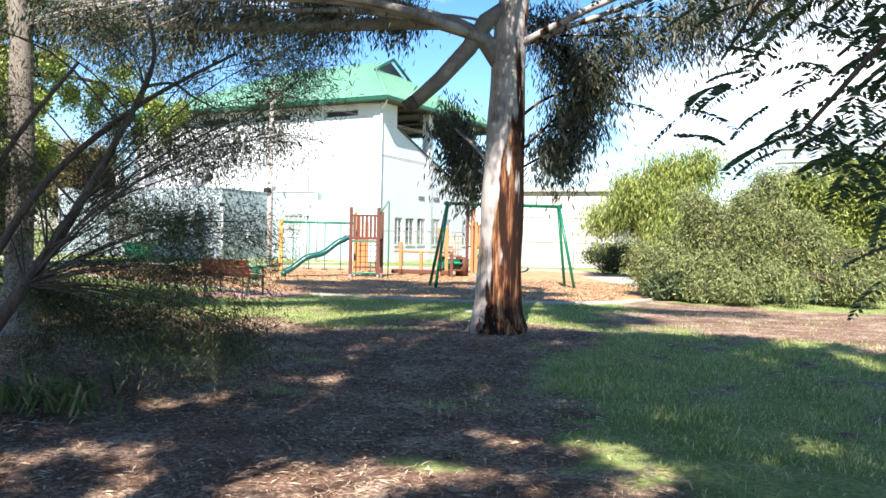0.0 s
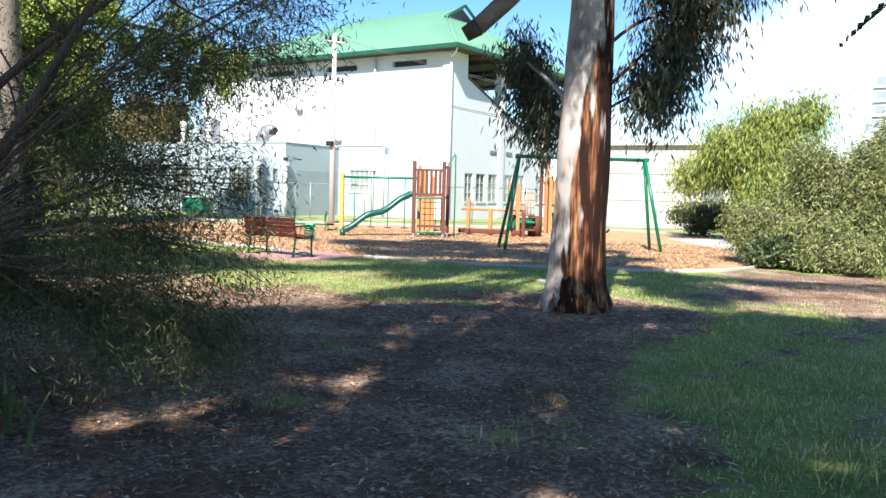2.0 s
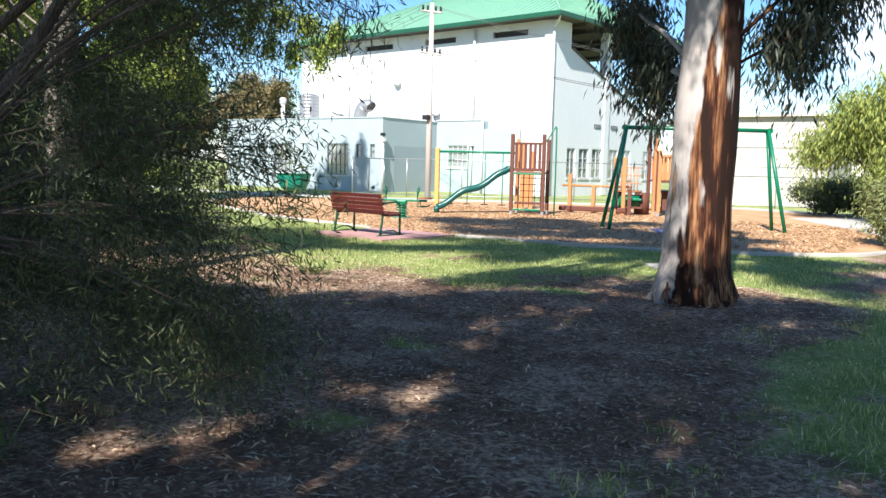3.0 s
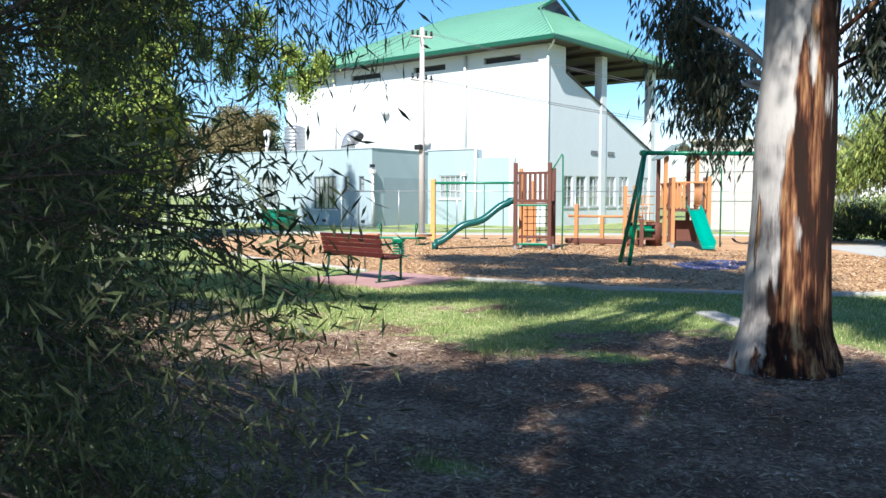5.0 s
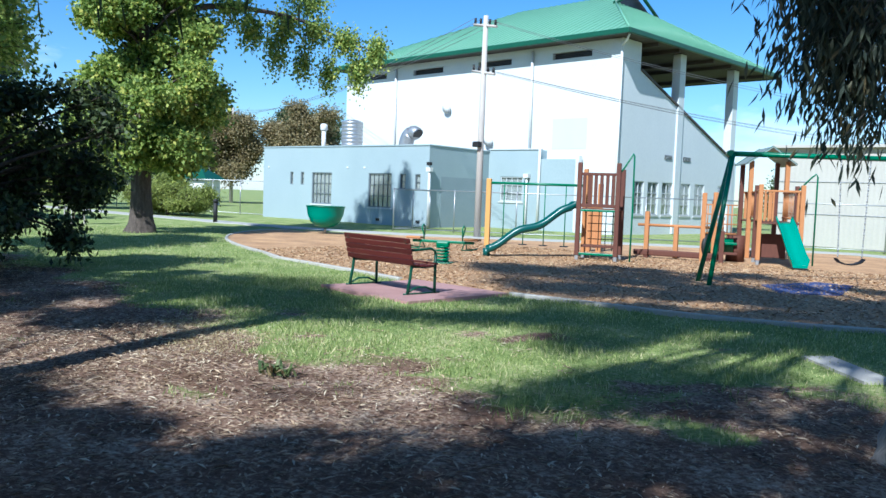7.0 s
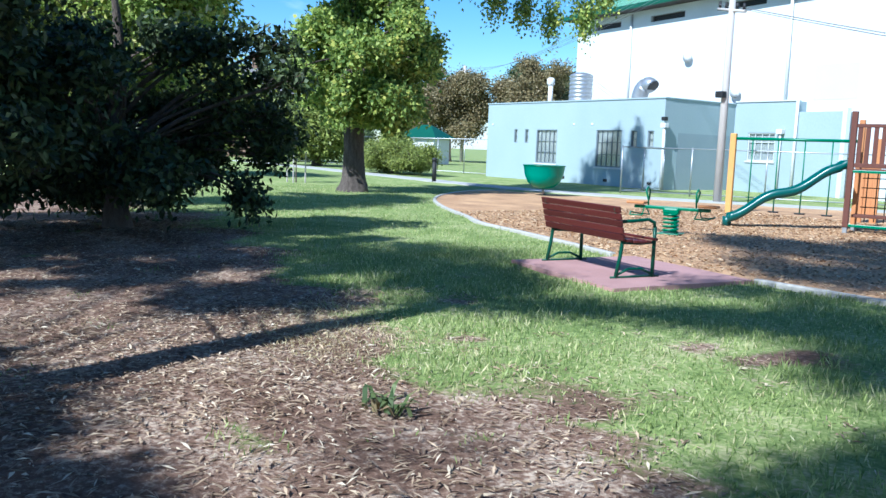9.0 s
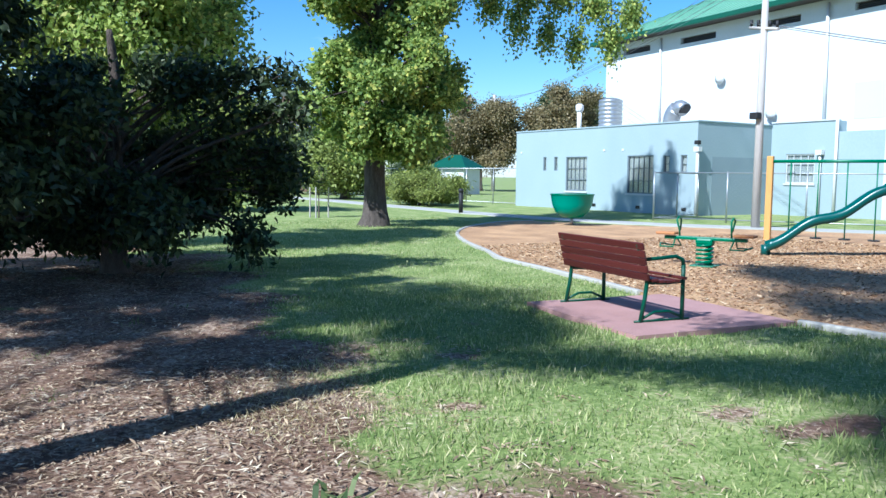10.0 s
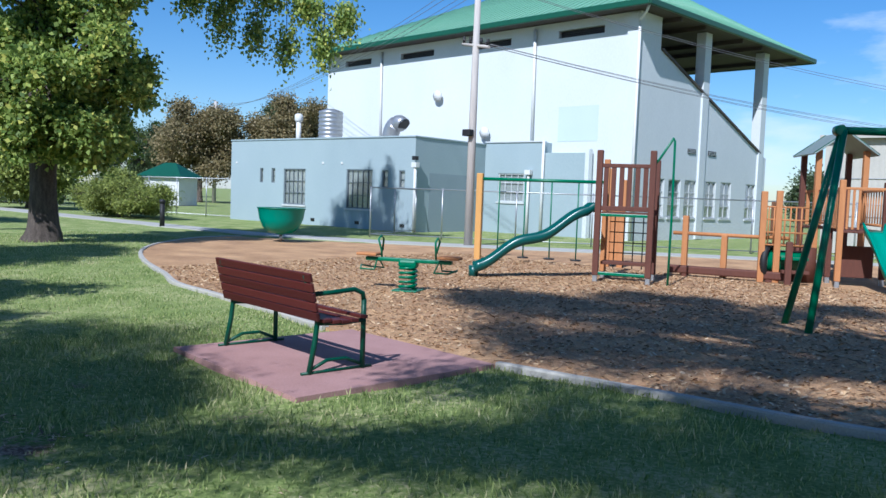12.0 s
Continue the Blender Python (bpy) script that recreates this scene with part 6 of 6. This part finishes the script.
# bushes by the swings
bu = []
for mx, my, mz, mr, mh, mk in ((-1.7, 0.1, 0.9, 1.0, 0.9, 16), (-0.6, 0.3, 1.55, 1.1, 1.5, 26), (0.6, 0.5, 1.8, 1.0, 1.5, 26), (1.6, 0.3, 1.3, 1.0, 1.2, 20), (2.7, -0.1, 0.8, 0.9, 0.8, 14), (0.2, -0.6, 0.7, 1.6, 0.6, 16)):
    bu += ball_clumps(R, mk, (mx, my, mz), (mr, mr, mh), (0.36, 0.36, 0.30))
clump_tree("feathery_bush", "broad mounded feathery grey-green bush beside the path", (-0.3, 24.2, 0), [(0, 0, -0.1, 0.1), (0, 0, 0.8, 0.08), (0.1, 0, 2.4, 0.03)], bu, M_BARK, L_OLIVE, (0.13, 0.028), 0.42, 44, 24, 53, "bush", 0.15, hang=0.25)
ub = ball_clumps(R, 46, (-0.3, 0, 2.0), (2.3, 1.4, 1.7), (0.42, 0.42, 0.4)) + ball_clumps(R, 12, (1.0, 0, 3.3), (1.6, 1.0, 0.7), (0.3, 0.3, 0.4)) + ball_clumps(R, 24, (3.6, 0, 1.8), (1.8, 1.4, 1.5), (0.45, 0.45, 0.4))
clump_tree("feathery_bush", "tall feathery bush with sunlit yellow-green tips", (2.0, 26.4, 0), [(0, 0, -0.1, 0.1), (0, 0, 0.8, 0.08), (0.1, 0, 2.6, 0.03)], ub, M_BARK, L_BUSH, (0.16, 0.04), 0.45, 44, 24, 59, "bush", 0.16, hang=0.35)
clump_tree("dark_bush", "low dark green ground cover at the foot of the bushes", (-1.5, 23.4, 0), [(0, 0, -0.1, 0.05), (0, 0, 0.4, 0.02)], ball_clumps(R, 22, (0.1, 0, 0.3), (1.4, 0.5, 0.25), (0.32, 0.3, 0.2)), M_BARK, L_FARG, (0.10, 0.05), 0.3, 36, 22, 57, "bush", 0.08)
clump_tree("young_tree", "small light-green tree with long drooping leaves", (-3.9, 33.5, 0), [(0, 0, -0.1, 0.12), (0, 0, 1.2, 0.1), (0.1, 0, 3.2, 0.05)], ball_clumps(R, 22, (-0.2, 0, 2.9), (2.3, 2.0, 1.9), (0.55, 0.55, 0.45)) + ball_clumps(R, 8, (0.9, 0, 4.2), (1.3, 1.0, 0.9), (0.45, 0.45, 0.4)), M_BARK, L_BUSH, (0.22, 0.05), 0.6, 44, 20, 61, spread=0.3, hang=0.9)
clump_tree("dark_hedge", "low dark hedge below the young tree", (-6.0, 37.5, 0), [(0, 0, -0.1, 0.06), (0, 0, 1.0, 0.03)], ball_clumps(R, 20, (0.3, 0, 0.7), (2.6, 0.9, 0.5), (0.6, 0.5, 0.35)), M_BARK, L_FARG, (0.12, 0.06), 0.3, 40, 20, 67, "hedge", 0.12)
# hedge and far trees
clump_tree("low_hedge", "spreading yellow-green shrubs by the curved path", (-41.0, 33.0, 0), [(0, 0, -0.1, 0.08), (0, 0, 1.0, 0.04)], ball_clumps(R, 40, (0, 0, 0.8), (4.0, 2.0, 0.7), (0.7, 0.6, 0.32)) + ball_clumps(R, 8, (-0.8, 0.6, 1.5), (1.6, 1.2, 0.45), (0.4, 0.4, 0.3)), M_BARK, L_HEDGE, (0.2, 0.05), 0.0, 50, 20, 71, "shrub", 0.14)
for nm, lab, b, c, r, lf, sd_, k in (
        ("far_tree", "brownish-green round tree beyond the annex", (-76, 61, 0), (0, 0, 5.8), (5.0, 4.2, 3.9), L_FAR, 81, 40),
        ("far_tree", "brownish-green round tree beyond the annex", (-68.5, 66.5, 0), (0, 0, 6.2), (4.8, 4.2, 4.1), L_FAR, 83, 40),
        ("far_tree", "dark green tree beyond the annex", (-76, 73, 0), (0, 0, 7.0), (5, 4, 4.4), L_FARG, 85, 30),
        ("far_tree", "dark green tree on the far side of the lawn", (-86, 42, 0), (0, 0, 5.6), (6, 5, 4.2), L_FARG, 87, 40),
        ("far_tree", "yellow-green tree on the far side of the lawn", (-38, 21.6, 0), (0, 0, 2.7), (2.6, 2.2, 1.9), L_HEDGE, 89, 24),
        ("far_tree", "yellow-green tree by the far fence", (-52, 34, 0), (0, 0, 2.4), (2.4, 2.0, 1.6), L_HEDGE, 90, 18),
        ("far_tree", "green tree by the far fence", (-64, 38, 0), (0, 0, 2.4), (3.5, 3.0, 1.7), L_FARG, 92, 30),
        ("far_tree", "dark green tree far beyond the park", (-120, 80, 0), (0, 0, 6.0), (12, 8, 5), L_FARG, 91, 40),
        ("far_tree", "dark green tree far beyond the park", (-90, 22, 0), (0, 0, 5.0), (10, 10, 4), L_FARG, 94, 40),
        ("far_tree", "green tree behind the bushes", (8, 36, 0), (0, 0, 3.0), (4.6, 4, 2.2), L_BUSH, 93, 34),
        ("far_tree", "dark tree seen past the grandstand", (-24, 84, 0), (0, 0, 2.2), (2.6, 3, 1.5), L_FARG, 95, 24),
        ("far_tree", "green tree below the far flats", (14, 80, 0), (0, 0, 4.0), (12, 6, 3.4), L_FARG, 97, 40)):
    clump_tree(nm, lab, b, [(0, 0, -0.1, 0.3), (0, 0, c[2] * 0.5, 0.24), (0.1, 0, c[2] + r[2] * 0.6, 0.06)], ball_clumps(np.random.default_rng(sd_), k, c, r, (1.5, 1.5, 1.1)), M_BARK, lf, (0.30, 0.16), 0.2, 60, 22, sd_, spread=0.35)

# ---- grass, litter, chips ----


def scatter(n, x0, x1, y0, y1, rng):
    return rng.uniform(x0, x1, n), rng.uniform(y0, y1, n)


def ground_z(x, y):
    return 0.012 * wobble(x, y, 1.7, 21) - 0.02


rng = np.random.default_rng(101)
PAD = [(-12.2, 17.4), (-9.95, 17.0), (-9.7, 19.15), (-11.85, 19.45)]
bl = []
for n, x0, x1, y0, y1, hgt in ((170000, -14, 4, 8, 20.8, 0.058), (70000, -30, -9, 13, 27, 0.06), (30000, -1, 8, 4, 24, 0.07)):
    x, y = scatter(n, x0, x1, y0, y1, rng)
    ok = (rng.uniform(0, 1, n) > litter_share(x, y) * 1.15) & (inside(OUT, x, y) < -0.05) & (inside(PAD, x, y) < 0.0)
    x, y = x[ok], y[ok]
    z = ground_z(x, y)
    n = len(x)
    lush = 0.6 + 0.6 * np.clip(0.5 + wobble(x, y, 1.9, 31), 0, 1.6)
    h = hgt * lush * rng.uniform(0.5, 1.3, n)
    a = rng.uniform(0, 6.283, n)
    lean = rng.uniform(0.1, 0.9, n)
    d = unit(np.stack([np.cos(a) * lean, np.sin(a) * lean, np.ones(n)], -1))
    p = np.stack([x, y, z - 0.004], -1)
    bl.append(leaf_quads(p, d, h, 0.007 + 0.004 * rng.uniform(0, 1, n), rng, 0.05))
grass = quads("grass", np.concatenate(bl), L_GRASS)
tagged(grass, "short sunlit park grass with dry blades", "grass", kind="stuff")
st = []
for cx, cy, rr, n in ((-9.75, 13.7, 0.42, 1500), (-10.3, 14.1, 0.3, 700), (-9.3, 13.3, 0.35, 600), (-8.6, 14.0, 0.5, 350), (-8.0, 15.0, 0.6, 300)):
    x, y = rng.normal(cx, rr, n), rng.normal(cy, rr * 0.7, n)
    a, lean = rng.uniform(0, 6.283, n), rng.uniform(0.5, 2.2, n)
    d = unit(np.stack([np.cos(a) * lean, np.sin(a) * lean, np.ones(n)], -1))
    st.append(leaf_quads(np.stack([x, y, ground_z(x, y)], -1), d, rng.uniform(0.03, 0.075, n), rng.uniform(0.003, 0.006, n), rng, 0.05))
tagged(quads("dry_grass", np.concatenate(st), L_STRAW), "patches of straw-yellow dead grass at the lawn edge", "dry grass", kind="stuff")
lt = []
for n, x0, x1, y0, y1 in ((90000, -11, 3, 3, 16), (40000, -19, -8, 8, 16)):
    x, y = scatter(n, x0, x1, y0, y1, rng)
    ok = rng.uniform(0, 1, n) < litter_share(x, y)
    x, y = x[ok], y[ok]
    n = len(x)
    a = rng.uniform(0, 6.283, n)
    d = unit(np.stack([np.cos(a), np.sin(a), rng.uniform(-0.1, 0.25, n)], -1))
    p = np.stack([x, y, ground_z(x, y) + rng.uniform(0.004, 0.016, n)], -1)
    side = unit(np.cross(d, unit(np.stack([rng.normal(0, 0.3, n), rng.normal(0, 0.3, n), np.ones(n)], -1))))
    L = (0.025 + 0.095 * rng.uniform(0, 1, n) ** 2)[:, None]
    Wd = rng.uniform(0.005, 0.018, n)[:, None]
    m = p + d * L * 0.5 + np.array([0, 0, 1.0]) * Wd * 0.4
    lt.append(np.stack([p, m + side * Wd * 0.5, p + d * L, m - side * Wd * 0.5], 1))
tagged(quads("leaf_litter", np.concatenate(lt), L_LITTER), "scattered dry gum leaves and bark strips on soil", "leaf litter", kind="stuff")
x, y = scatter(60000, -19, -3, 19.3, 30, rng)
ok = inside(OUT, x, y) > 0.1
x, y = x[ok], y[ok]
n = len(x)
a = rng.uniform(0, 6.283, n)
d = unit(np.stack([np.cos(a), np.sin(a), rng.uniform(-0.1, 0.4, n)], -1))
p = np.stack([x, y, np.full(n, 0.016)], -1)
side = unit(np.cross(d, unit(np.stack([rng.normal(0, 0.4, n), rng.normal(0, 0.4, n), np.ones(n)], -1))))
L, Wd = rng.uniform(0.025, 0.07, n)[:, None], rng.uniform(0.012, 0.028, n)[:, None]
tagged(quads("loose_bark_chips", np.stack([p - side * Wd * 0.4, p + side * Wd * 0.5, p + d * L + side * Wd * 0.4, p + d * L - side * Wd * 0.5], 1), L_CHIP), "loose bark chips over the playground", "bark chips", kind="stuff")


def strap_plant(x, y, n, ln, seed, label):
    r = np.random.default_rng(seed)
    t = root("strap_leaf_plant", pose(x, y, 0), label, "plant")
    a = r.uniform(0, 6.283, n)
    o = np.stack([r.normal(0, ln * 0.55, n), r.normal(0, ln * 0.35, n), np.zeros(n)], -1)
    d1 = unit(np.stack([np.cos(a) * 0.6, np.sin(a) * 0.6, np.ones(n)], -1))
    d2 = unit(np.stack([np.cos(a), np.sin(a), r.uniform(-0.6, 0.5, n)], -1))
    L = r.uniform(0.5, 1.0, n)[:, None] * ln
    sd = unit(np.cross(d1, np.stack([-np.sin(a), np.cos(a), np.zeros(n)], -1)))
    sd = np.stack([-np.sin(a), np.cos(a), np.zeros(n)], -1)
    w = 0.014
    m = o + d1 * L * 0.6
    e = m + d2 * L * 0.5
    q = np.concatenate([np.stack([o - sd * w, o + sd * w, m + sd * w, m - sd * w], 1), np.stack([m - sd * w, m + sd * w, e + sd * 0.002, e - sd * 0.002], 1)])
    quads("leaves", q, L_STRAP, t)


sap = clump_tree("young_sapling", "thin young sapling tied between timber stakes on the lawn", (-31.6, 23.3, 0), [(0, 0, -0.05, 0.025), (0, 0, 0.9, 0.02), (0.03, 0, 1.8, 0.008)], ball_clumps(np.random.default_rng(115), 9, (0, 0, 1.5), (0.45, 0.45, 0.5), (0.2, 0.2, 0.2)), M_BARK, L_BUSH, (0.10, 0.06), 0.3, 14, 10, 116, "tree", 0.06)
for dx, dy in ((-0.32, -0.2), (0.3, -0.24), (0.02, 0.36)):
    block("stake", (dx, dy, 0.5), (0.045, 0.045, 1.1), M_POLE, sap, "weathered timber stake")
    rod("tie", [(dx, dy, 0.85), (0, 0, 0.88)], 0.012, M_BLACK, sap, seg=5)
strap_plant(-7.8, 13.0, 34, 0.16, 111, "small tuft of fresh grass in the litter")
strap_plant(-4.6, 7.0, 120, 0.5, 113, "clump of strappy green leaves in the litter")
